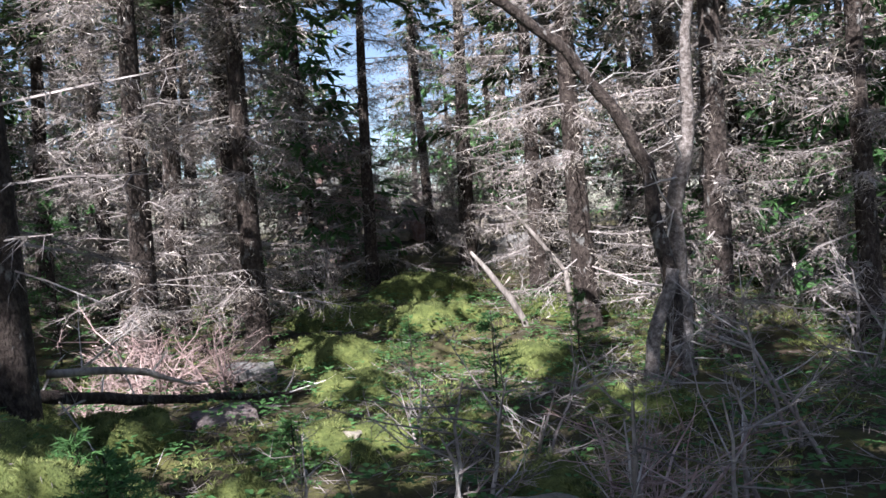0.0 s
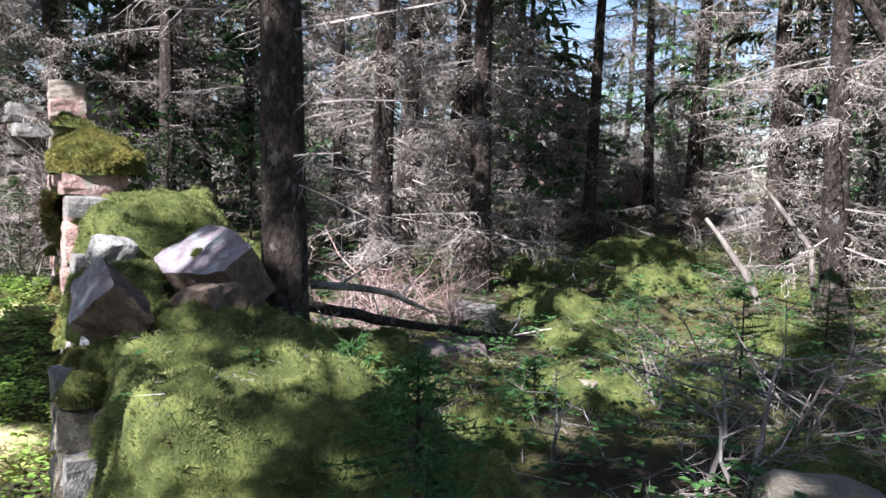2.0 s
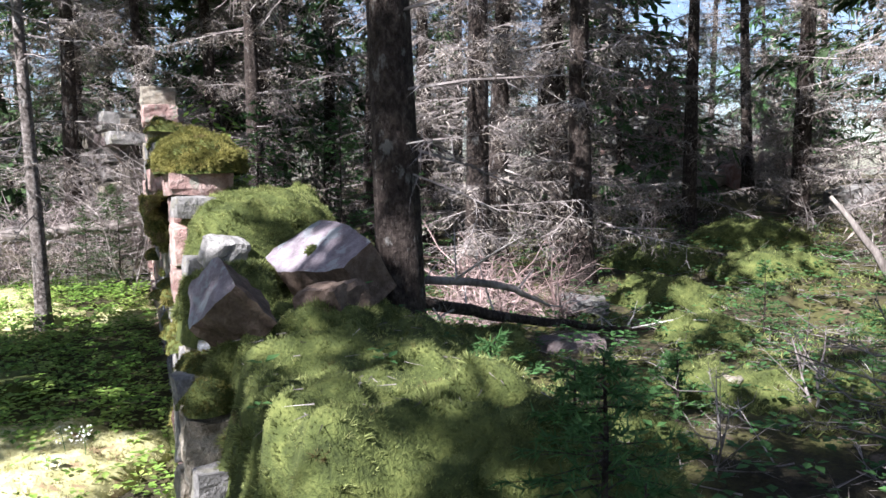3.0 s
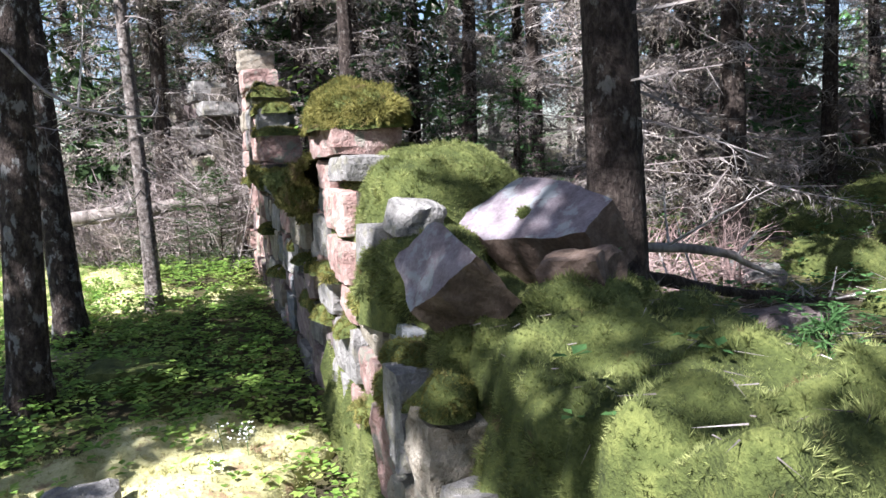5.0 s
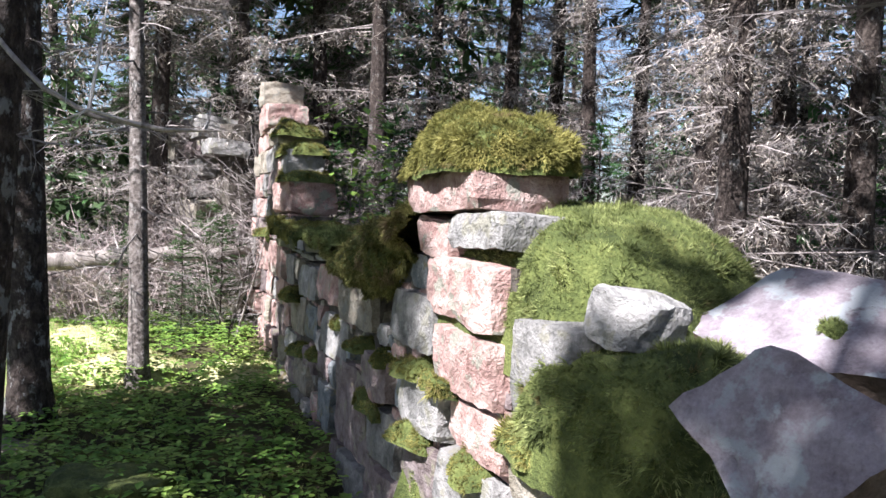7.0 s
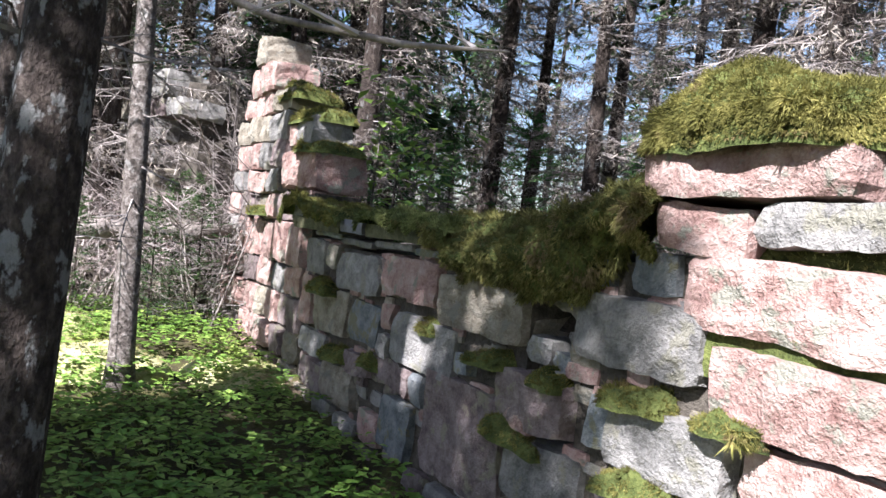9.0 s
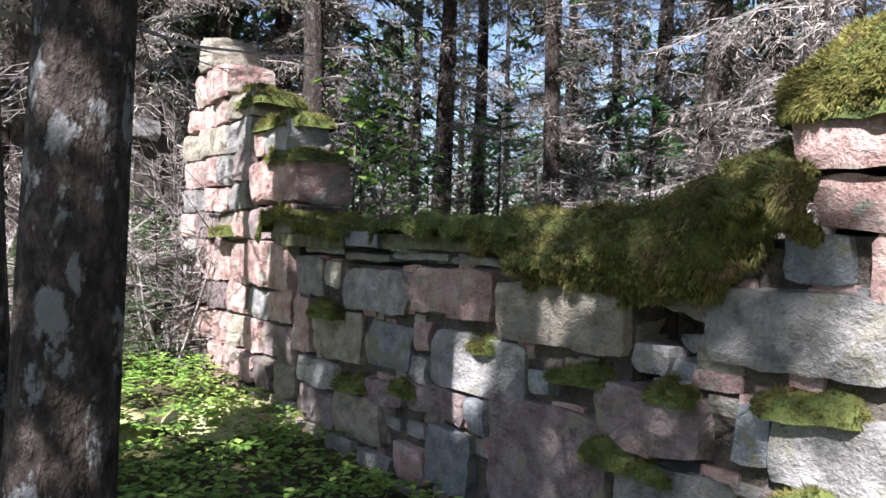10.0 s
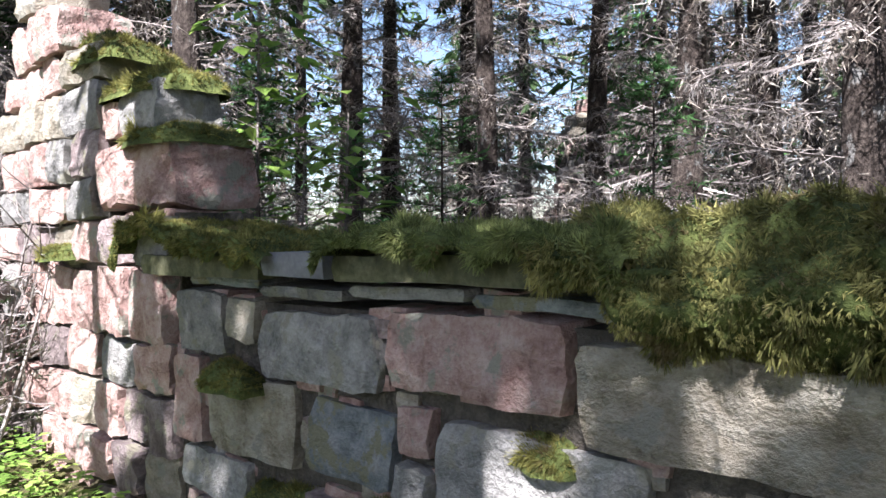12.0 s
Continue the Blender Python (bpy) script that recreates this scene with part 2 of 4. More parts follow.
def build_ground():
    def steps(mid, fine, reach):
        out, d, w = [0.0], 0.0, fine
        while d < reach:
            if d > 8:
                w *= 1.22
            d += w
            out.append(d)
        return [mid - v for v in reversed(out[1:])] + [mid + v for v in out]
    xs, ys = steps(-3.5, 0.13, 900), steps(5.5, 0.13, 900)
    verts = [(x, y, height(x, y)) for y in ys for x in xs]
    w = len(xs)
    faces = [(j * w + i, j * w + i + 1, (j + 1) * w + i + 1, (j + 1) * w + i) for j in range(len(ys) - 1) for i in range(w - 1)]
    me = bpy.data.meshes.new("ground")
    me.from_pydata(verts, [], faces)
    me.polygons.foreach_set("use_smooth", [True] * len(faces))
    me.materials.append(SOIL)
    tagged(new("ground", me), "uneven mossy forest floor with brown litter", "ground", kind="structure")


build_ground()


# ---- moss bodies ----
def moss_body(name, samples_s, samples_n, shape, label, parent=None, tufts=900, length=0.035, hang=0.0, m=WALL, category="moss", mat=None, nap=None):
    """A cushion of moss: shape(u, v) gives s, n, z for u, v in 0..1; covered in a pile of short blades."""
    me = bpy.data.meshes.new(name)
    verts = [shape(i / samples_s, j / samples_n) for j in range(samples_n + 1) for i in range(samples_s + 1)]
    w = samples_s + 1
    faces = [(j * w + i, j * w + i + 1, (j + 1) * w + i + 1, (j + 1) * w + i) for j in range(samples_n) for i in range(samples_s)]
    me.from_pydata(verts, [], faces)
    me.polygons.foreach_set("use_smooth", [True] * len(faces))
    me.materials.append(mat or MOSS)
    base = new(name, me)
    base.matrix_world = m
    tagged(base, label, category)
    pile = Soup()
    o, a, b = Vector(shape(0.5, 0.3)), Vector(shape(0.52, 0.3)), Vector(shape(0.5, 0.32))
    outward = 1 if (a - o).cross(b - o).z > 0 else -1
    def cell(u, v):
        p = Vector(shape(u, v))
        return (Vector(shape(u + 0.01, v)) - p).cross(Vector(shape(u, v + 0.01)) - p)

    top_cell = sorted(cell(random.random(), random.random()).length for _ in range(150))[-8]
    planted = 0
    for _ in range(tufts * 6):
        if planted >= tufts:
            break
        u, v = random.random() * 0.98 + 0.01, random.random() * 0.98 + 0.01
        if hang > 0.9 and random.random() < 0.3:
            u, v = random.choice(((u * 0.06, v), (1 - u * 0.06, v), (u, v * 0.06), (u, 1 - v * 0.06)))
        p = Vector(shape(u, v))
        du, dv = Vector(shape(u + 0.01, v)) - p, Vector(shape(u, v + 0.01)) - p
        nrm = du.cross(dv)
        if nrm.length < max(1e-9, random.random() * top_cell):
            continue
        planted += 1
        nrm = nrm.normalized() * outward
        grow = length * random.uniform(0.5, 1.5) * (0.7 + 0.9 * max(0, noise.noise(p * 6)))
        grow *= 0.55 + 1.5 * max(0, noise.noise(p * 13))
        lean = noise.noise_vector(p * 16) * 0.8 + Vector((random.uniform(-0.8, 0.8), random.uniform(-0.8, 0.8), random.uniform(-0.3, 0.5)))
        for _k in range(6):
            d = nrm + lean * 0.5 + Vector((random.uniform(-1, 1), random.uniform(-1, 1), random.uniform(-1, 1))) * 0.75
            d.z -= hang * (1.2 - abs(nrm.z)) * random.uniform(0.6, 1.6)
            if hang > 0.9:
                mid = p + (nrm * 0.8 + d.normalized() * 0.6) * grow * 0.45
                pile.blade(p - nrm * 0.006, mid, grow * 0.09 + 0.002)
                pile.blade(mid, mid + d.normalized() * grow * 0.7, grow * 0.08 + 0.002)
            else:
                pile.blade(p - nrm * 0.006, p + d.normalized() * grow, grow * 0.10 + 0.0016)
    blades = child("moss_nap", pile.mesh("moss_nap", nap or mat or MOSSBLADE), base)
    blades["kind"] = "stuff"
    return base


def dome(s0, s1, n0, n1, z0, z1, seed, power=2.6, rough=0.05):
    """A rounded cushion over a rectangle of the plan, with sides that fall to z0."""
    def shape(u, v):
        a, b = 2 * u - 1, 2 * v - 1
        ra, rb = a * math.sqrt(1 - 0.38 * b * b), b * math.sqrt(1 - 0.38 * a * a)
        s = (s0 + s1) / 2 + (s1 - s0) / 2 * math.copysign(abs(ra) ** 0.75, a)
        n = (n0 + n1) / 2 + (n1 - n0) / 2 * math.copysign(abs(rb) ** 0.75, b)
        k = max(0, 1 - abs(a) ** power) * max(0, 1 - abs(b) ** power)
        q = Vector((s * 3, n * 3, seed * 3.7))
        wob = noise.noise_vector(q) * rough + noise.noise_vector(q * 3.3) * rough * 0.4
        return (s + wob.x, n + wob.y, z0 + (z1 - z0) * k ** 0.45 + wob.z * (0.3 + k))
    return shape


def mound_shape(u, v):
    """The collapsed run of wall: a broad mossy bank that climbs to the standing wall."""
    s = -3.55 + 4.6 * u
    n = 0.09 - 2.29 * v
    q = Vector((s * 1.3, n * 1.3, 9.0))
    top = 0.99 + 0.62 * smooth(-0.75, 0.5, s) * smooth(-0.12, -0.5, n) - 0.10 * smooth(-1.6, -3.2, s) + 0.08 * noise.noise(q) + 0.20 * abs(noise.noise(Vector((s * 2.7, n * 2.7, 5.0)))) + 0.04 * noise.noise(Vector((s * 9, n * 9, 5.0)))
    lip = smooth(0.0, 0.06, v) * 0.25 + 0.75 * smooth(0.02, 0.13, v)
    back = 1 - smooth(0.42, 1.0, v)
    foot = smooth(0.0, 0.17, u)
    k = lip * back * foot
    base = -0.2 if v < 0.1 else 0.25
    q2 = noise.noise_vector(Vector((s * 5, n * 5, 2.0)))
    tump = abs(noise.noise(Vector((s * 4.2, n * 2.0, k * 3.6 + 3.0))))
    n += 0.16 * tump * smooth(0.2, 0.02, v)
    return (s + q2.x * 0.05, n + q2.y * 0.05 + 0.06 * noise.noise(Vector((s * 2, 0.5, 7))), base + (top - base) * k + q2.z * 0.05)


moss_body("mossy_bank", 130, 80, mound_shape, "broad bank of green moss over collapsed stonework", tufts=46000, length=0.027, category="bank")


# ---- the ruined wall ----
wall = tagged(new("wall_ruin"), "roofless ruined wall of rough mossy pink and grey stone", "wall", kind="structure")
wall.matrix_world = WALL


def wall_top(s):
    """The height of the ruin along its length."""
    steps = [(-0.25, 0.9), (0.02, 1.30), (1.0, 1.52), (1.15, 1.48), (4.45, 1.33), (5.15, 1.95), (5.45, 2.4), (5.95, 2.75), (6.35, 3.0), (6.7, 2.4)]
    for edge, z in steps:
        if s <= edge:
            return z
    return 2.2


def build_core():
    bm = bmesh.new()
    edges = [-2.6, -0.25, 0.02, 1.0, 1.15, 1.30, 1.66, 4.45, 5.15, 5.45, 5.95, 6.35, 6.7]
    for a, b in zip(edges, edges[1:]):
        top = 0.7 if b <= -0.2 else wall_top((a + b) / 2) - (0.04 if b < 4.5 else 0.3)
        made = bmesh.ops.create_cube(bm, size=1)["verts"]
        for v in made:
            back = -0.42 if a >= 4.45 else -0.68
            front = -0.34 if a == 1.30 or b <= -0.2 else -0.055
            v.co = Vector(((a + b) / 2 + v.co.x * (b - a), (front + back) / 2 + v.co.y * (front - back), (top - 0.5) / 2 + v.co.z * (top + 0.5)))
    me = bpy.data.meshes.new("wall_core")
    bm.to_mesh(me)
    bm.free()
    me.materials.append(MORTAR)
    child("wall_core", me, wall, label="dark earth and rubble inside the wall")


build_core()
stone_seed = [0]


def stone(s0, s1, z0, z1, kind, proud=0.0, depth=0.30, rough=0.022, lean=0.0):
    """One stone of the outer face, between s0..s1 and z0..z1."""
    stone_seed[0] += 1
    gap = 0.006
    a, b = min(s0, s1) + gap, max(s0, s1) - gap
    size = (b - a, depth, z1 - z0 - 2 * gap)
    cuts = (max(3, min(12, round(size[0] / 0.05))), 3, max(2, min(8, round(size[2] / 0.045))))
    me = rough_block("stone", size, STONE[kind], stone_seed[0], cuts, rough, 0.8, random.uniform(-0.10, 0.10))
    child("stone", me, wall, pose((a + b) / 2, proud - depth / 2 + random.uniform(-0.012, 0.012), (z0 + z1) / 2, random.uniform(-2, 2), lean + random.uniform(-1.5, 1.5), random.uniform(-2, 2)))


# the panel under the sill, course by course
for row in (
    [(4.03, 4.40, 1.06, 1.33, "grey"), (3.80, 4.03, 1.13, 1.31, "buff"), (3.12, 3.79, 1.02, 1.28, "grey"), (2.42, 3.10, 1.06, 1.31, "pink"), (1.66, 2.40, 1.00, 1.27, "buff")],
    [(3.58, 4.20, 0.69, 1.02, "buff"), (3.07, 3.50, 0.72, 0.99, "blue"), (2.91, 3.06, 0.86, 1.02, "pink"), (2.20, 2.89, 0.70, 1.00, "grey"), (2.03, 2.19, 0.78, 0.90, "blue"), (2.91, 3.06, 0.70, 0.85, "grey")],
    [(3.34, 3.88, 0.27, 0.54, "buff"), (2.60, 3.12, 0.54, 0.72, "purple"), (3.14, 3.55, 0.52, 0.68, "purple"), (1.74, 2.46, 0.22, 0.77, "purple"), (1.30, 1.80, 0.68, 0.93, "purple"), (1.08, 1.22, 0.72, 0.94, "blue"), (2.46, 2.60, 0.52, 0.72, "blue")],
    [(2.95, 3.25, 0.16, 0.36, "pink"), (2.58, 2.93, 0.20, 0.52, "blue"), (3.28, 3.62, 0.02, 0.24, "grey"), (1.20, 1.72, 0.36, 0.65, "grey"), (1.52, 1.74, 0.66, 0.76, "pink"), (2.35, 2.60, -0.1, 0.20, "purple"), (2.95, 3.28, -0.12, 0.15, "purple")],
    [(3.66, 4.02, 0.0, 0.26, "grey"), (3.88, 4.30, 0.26, 0.48, "purple"), (4.04, 4.42, 0.02, 0.25, "buff"), (1.74, 2.34, -0.12, 0.21, "grey"), (1.15, 1.72, 0.05, 0.35, "purple"), (3.90, 4.40, 0.49, 0.68, "grey"), (4.21, 4.44, 0.69, 1.05, "pink")],
):
    for s0, s1, z0, z1, kind in row:
        stone(s0, s1, z0, z1, kind)
# the near jamb
for row in (
    [(0.22, 1.02, 1.67, 1.88, "pink", 0.02), (0.55, 0.97, 1.49, 1.67, "pink", 0.01), (0.02, 0.54, 1.53, 1.68, "grey", 0.02), (1.16, 1.38, 1.32, 1.48, "blue", 0.0), (0.82, 1.05, 1.34, 1.49, "blue", 0.0)],
    [(0.05, 0.78, 1.24, 1.50, "pink", 0.03), (0.66, 1.33, 1.05, 1.32, "grey", 0.01), (0.02, 0.64, 0.97, 1.23, "pink", 0.02), (0.52, 1.07, 0.70, 0.96, "grey", 0.02), (-0.05, 0.50, 0.76, 0.96, "pink", 0.0)],
    [(0.55, 1.12, 0.40, 0.68, "purple", 0.0), (-0.02, 0.53, 0.42, 0.74, "grey", 0.03), (0.30, 0.90, 0.12, 0.39, "grey", 0.0), (-0.30, 0.28, 0.10, 0.40, "pink", 0.0), (0.55, 1.12, -0.15, 0.11, "purple", 0.0)],
    [(-0.42, -0.03, 0.98, 1.33, "grey", -0.02), (-0.55, -0.07, 0.70, 0.96, "buff", 0.0), (-0.50, -0.04, 0.42, 0.68, "pink", 0.02), (-0.95, -0.57, 0.62, 0.92, "blue", -0.02), (-1.0, -0.52, 0.30, 0.60, "grey", 0.0)],
    [(-0.95, -0.32, -0.05, 0.28, "buff", 0.02), (-1.55, -0.98, -0.1, 0.32, "pink", 0.02)],
):
    for s0, s1, z0, z1, kind, proud in row:
        stone(s0, s1, z0, z1, kind, proud, depth=0.42)
# upright shards at the broken end of the wall
for s0, s1, z0, z1, kind, proud, lean in ((-1.28, -1.00, 0.42, 0.84, "grey", 0.11, 6), (-1.58, -1.30, 0.34, 0.74, "buff", 0.11, -5), (-0.98, -0.66, 0.16, 0.58, "pink", 0.09, 4), (-1.86, -1.62, 0.22, 0.56, "grey", 0.10, 9), (-1.36, -1.04, 0.05, 0.38, "buff", 0.12, -4)):
    stone(s0, s1, z0, z1, kind, proud, depth=0.4, rough=0.035, lean=lean)
# the stepped far jamb
kinds = ["pink", "grey", "pink", "buff", "pink", "grey", "purple", "pink"]
for s0, s1, z0, z1, kind, rr in ((4.48, 5.17, 1.50, 1.66, "pink", 0.03), (4.45, 5.17, 1.67, 2.0, "pink", 0.04), (4.58, 4.98, 2.02, 2.24, "grey", 0.035), (4.98, 5.2, 2.02, 2.2, "pink", 0.03)):
    stone(s0, s1, z0, z1, kind, -0.01, depth=random.uniform(0.32, 0.46), rough=rr)
z = 0.0
while z < 3.05:
    h = random.uniform(0.20, 0.36)
    s = 4.46 if z < 1.45 else (5.17 if z < 2.5 else 5.6)
    while s < 6.6:
        w = random.uniform(0.24, 0.5)
        if s + w > 6.4:
            w = 6.66 - s
        if z + h < wall_top(s + w / 2) + 0.25:
            stone(s, s + w, z, z + h, random.choice(kinds), random.uniform(-0.03, 0.04), depth=random.uniform(0.34, 0.52), rough=0.03)
        s += w
    z += h
# small packing stones in the joints
for _ in range(210):
    s, z = random.uniform(-0.3, 4.4), random.uniform(0.0, 1.3)
    if not (1.30 < s < 1.66 and 1.0 < z < 1.3):
        stone(s, s + random.uniform(0.08, 0.22), z, z + random.uniform(0.06, 0.10), random.choice(kinds), -0.035, depth=0.2, rough=0.012)
for s0, s1, z0, kind in ((2.30, 2.75, 1.325, "blue"), (2.75, 3.3, 1.33, "grey"), (3.3, 3.8, 1.315, "grey"), (3.8, 4.35, 1.34, "blue")):
    stone(s0, s1, z0, z0 + 0.05, kind, -0.02, rough=0.008)
# rubble in the gap under the hanging moss
for s0, s1, z0, z1, kind, proud in ((1.48, 1.67, 0.95, 1.08, "grey", -0.03), (1.29, 1.47, 0.94, 1.04, "blue", -0.06), (1.34, 1.50, 1.05, 1.12, "grey", -0.12), (1.30, 1.66, 1.19, 1.27, "buff", -0.09)):
    stone(s0, s1, z0, z1, kind, proud, depth=0.22, rough=0.03, lean=random.uniform(-14, 14))


def sill(s0, s1, mat, z=1.385, proud=0.06):
    stone_seed[0] += 1
    me = rough_block("sill_slab", (abs(s1 - s0) - 0.01, 0.62, 0.085), mat, stone_seed[0], (6, 5, 2), 0.008, 0.3)
    child("sill_slab", me, wall, pose((s0 + s1) / 2, proud - 0.31, z + 0.045, random.uniform(-1, 1), 0, 0), "dark slate sill slab under moss")


sill(2.30, 3.28, MOSSY_SLATE)
sill(3.30, 3.66, SLATE, 1.392, 0.07)
sill(3.68, 4.60, MOSSY_SLATE)

moss_body("moss_cushion", 40, 30, dome(0.19, 1.13, -0.46, 0.09, 1.83, 2.10, 1, 2.3, 0.07), "thick golden green moss cushion capping the wall", wall, 14000, 0.032, 1.2, nap=GOLDMOSS)
def pelt(s0, s1, lift, seed):
    """A low lumpy pelt of moss on the sill, turned down over its edge."""
    def shape(u, v):
        s = s0 + (s1 - s0) * u
        q = Vector((s * 5, v * 4, seed))
        lump = 0.05 * abs(noise.noise(q)) + 0.035 * noise.noise(q * 2.3)
        ends = smooth(0, 0.07, u) * smooth(1, 0.93, u)
        top = 1.47 + (lump + 0.05 + lift * smooth(0.35, 0.8, u)) * ends
        if v < 0.8:
            return (s, -0.56 + 0.66 * v / 0.8 + 0.02 * noise.noise(q * 1.7), top - 0.05 * smooth(0.2, 0, v))
        k = (v - 0.8) / 0.2
        return (s, 0.10 + 0.02 * math.sin(k * 3) + 0.02 * noise.noise(q * 1.7), top - k * (0.07 + 0.05 * noise.noise(Vector((s * 6, 1, seed)))))
    return shape


moss_body("moss_cushion", 50, 30, pelt(2.20, 3.30, 0.02, 2), "green moss cushion along the sill", wall, 9000, 0.032, 0.6)
moss_body("moss_cushion", 50, 30, pelt(3.58, 4.78, 0.09, 3), "yellow green moss cushion at the sill end", wall, 9000, 0.034, 0.6, nap=GOLDMOSS)


def curtain(u, v):
    """Moss that pours over the top and hangs down the face."""
    s = 2.45 - 1.53 * u
    crest = 1.56 + 0.22 * smooth(1.9, 1.0, s) + 0.03 * noise.noise(Vector((s * 3, 0, 0)))
    drop = 1.27 + 0.10 * noise.noise(Vector((s * 4, 5, 0))) + 0.16 * smooth(2.1, 2.5, s) + 0.20 * smooth(1.35, 1.0, s)
    q = noise.noise_vector(Vector((s * 5, v * 4, 3.0))) * 0.05 + Vector((0, 0.09 * abs(noise.noise(Vector((s * 7.5, v * 5, 1.0)))) - 0.02, 0)) + noise.noise_vector(Vector((s * 13, v * 11, 6.0))) * 0.03
    if v < 0.5:
        n = -0.55 + 0.60 * (v / 0.5)
        return (s + q.x, n + q.y, crest - 0.10 * smooth(0.35, 0.5, v) - 0.12 * smooth(0.2, 0, v) + q.z)
    k = (v - 0.5) / 0.5
    bulge = 0.06 + 0.07 * math.sin(math.pi * min(1, k * 1.1))
    return (s + q.x, bulge + q.y - 0.07 * k * k, crest - 0.10 + (drop - crest + 0.10) * k + q.z)


moss_body("hanging_moss", 90, 60, curtain, "shaggy olive moss hanging over the wall face", wall, 19000, 0.034, 1.6, nap=HANGMOSS)
for s, n, z, w, h in ((1.9, 0.02, 0.95, 0.34, 0.10), (1.45, 0.02, 0.94, 0.26, 0.10), (0.98, 0.03, 0.98, 0.40, 0.10), (0.55, 0.04, 1.0, 0.3, 0.07), (3.9, 0.02, 1.02, 0.36, 0.08), (2.5, 0.01, 0.98, 0.28, 0.08),
                      (3.2, 0.01, 0.67, 0.42, 0.08), (0.25, 0.04, 0.74, 0.36, 0.08), (0.9, 0.03, 0.68, 0.36, 0.08), (4.62, -0.14, 2.0, 0.34, 0.14), (5.2, -0.08, 2.22, 0.3, 0.12), (5.4, -0.1, 2.55, 0.5, 0.18), (3.6, 0.02, 0.62, 0.4, 0.09), (1.6, 0.02, 0.64, 0.4, 0.07), (5.6, 0.03, 1.5, 0.25, 0.07), (-0.2, 0.03, 0.95, 0.36, 0.12), (-0.7, 0.04, 0.64, 0.4, 0.12), (-0.3, 0.05, 0.42, 0.4, 0.1), (-1.05, 0.08, 0.86, 0.42, 0.1), (-1.45, 0.09, 0.77, 0.34, 0.1), (-0.85, 0.06, 0.6, 0.3, 0.09)):
    moss_body("moss_clump", 12, 10, dome(s - w / 2, s + w / 2, n - 0.14, n + 0.035, z - 0.06, z + h * 0.55, s + 11, 1.6, 0.09), "small tuft of golden green moss in a joint", wall, 700, 0.026, 0.85, nap=GOLDMOSS)
for s0, s1, z in ((4.43, 4.98, 1.99), (4.56, 5.16, 2.23), (5.02, 5.62, 2.44)):
    moss_body("moss_clump", 20, 14, dome(s0, s1, -0.46, 0.03, z - 0.03, z + 0.10, s0 * 3, 2.0, 0.06), "golden moss pad on a broken step of the wall", wall, 1500, 0.034, 0.9, nap=GOLDMOSS)
moss_body("moss_shoulder", 44, 36, dome(-0.42, 1.0, -1.05, 0.02, 1.1, 1.68, 8, 3.0, 0.06), "bright green moss shoulder against the wall", wall, 10000, 0.03, 0.3)


# ---- loose rocks on the bank ----
def rock(name, size, mat, m, label, seed, cuts=(7, 6, 5), rough=0.035, rounding=1.0, skew=0.0):
    ob = new(name, rough_block(name, size, mat, seed, cuts, rough, rounding, skew))
    ob.matrix_world = m
    return tagged(ob, label, "rock")


def broken_rock(name, corners, back, label, seed, face=None, m=WALL):
    """An angular rock: a broken face with the given corners, carried back to a ragged rear."""
    bm = bmesh.new()
    front = bm.faces.new([bm.verts.new(c) for c in corners])
    made = bmesh.ops.extrude_face_region(bm, geom=[front])["geom"]
    for v in made:
        if isinstance(v, bmesh.types.BMVert):
            v.co += Vector(back)
    bmesh.ops.recalc_face_normals(bm, faces=bm.faces)
    out = (Vector(corners[1]) - Vector(corners[0])).cross(Vector(corners[-1]) - Vector(corners[0])).normalized()
    if out.dot(Vector(back)) > 0:
        out = -out
    bmesh.ops.triangulate(bm, faces=bm.faces)
    bmesh.ops.subdivide_edges(bm, edges=bm.edges[:], cuts=5, use_grid_fill=True)
    for v in bm.verts:
        v.co += noise.noise_vector(v.co * 6 + Vector((seed, 0, 0))) * 0.014 + noise.noise_vector(v.co * 24 + Vector((seed, 5, 0))) * 0.011
    bm.normal_update()
    for f in bm.faces:
        f.material_index = 0 if f.normal.dot(out) > 0.6 else 1
    me = bpy.data.meshes.new(name)
    bm.to_mesh(me)
    bm.free()
    me.materials.append(face or LICHEN_SLAB)
    me.materials.append(BROWNROCK)
    ob = new(name, me)
    ob.matrix_world = m
    return tagged(ob, label, "rock")


slab = broken_rock("rock_slab", [(-0.36, -0.46, 1.33), (-0.45, -0.79, 1.53), (-0.81, -0.87, 1.51), (-1.17, -0.89, 1.44), (-1.21, -0.72, 1.32), (-1.08, -0.64, 1.28), (-0.71, -0.48, 1.255)],
                   (0.06, -0.16, -0.26), "flat lichen-covered pale slab with a moss spot", 3)
broken_rock("boulder", [(-0.93, 0.02, 1.24), (-1.10, -0.12, 1.40), (-1.44, -0.15, 1.29), (-1.35, -0.03, 1.16), (-1.22, 0.04, 1.06)],
            (0.02, -0.20, -0.20), "pale pink angular boulder with a broken brown side", 4)
moss_body("moss_spot", 10, 8, dome(-0.81, -0.71, -0.71, -0.63, 1.34, 1.395, 21, 2.2, 0.01), "small dark moss tuft on the slab", None, 200, 0.015)
moss_body("moss_clump", 14, 12, dome(-1.62, -1.2, -0.85, -0.35, 0.95, 1.16, 22, 2.4, 0.03), "green moss round a small stone", None, 1400, 0.03)
moss_body("moss_clump", 14, 12, dome(-0.85, -0.02, -0.55, 0.03, 0.85, 1.31, 23, 3.0, 0.05), "green moss under a small stone", None, 3500, 0.032, 0.5)
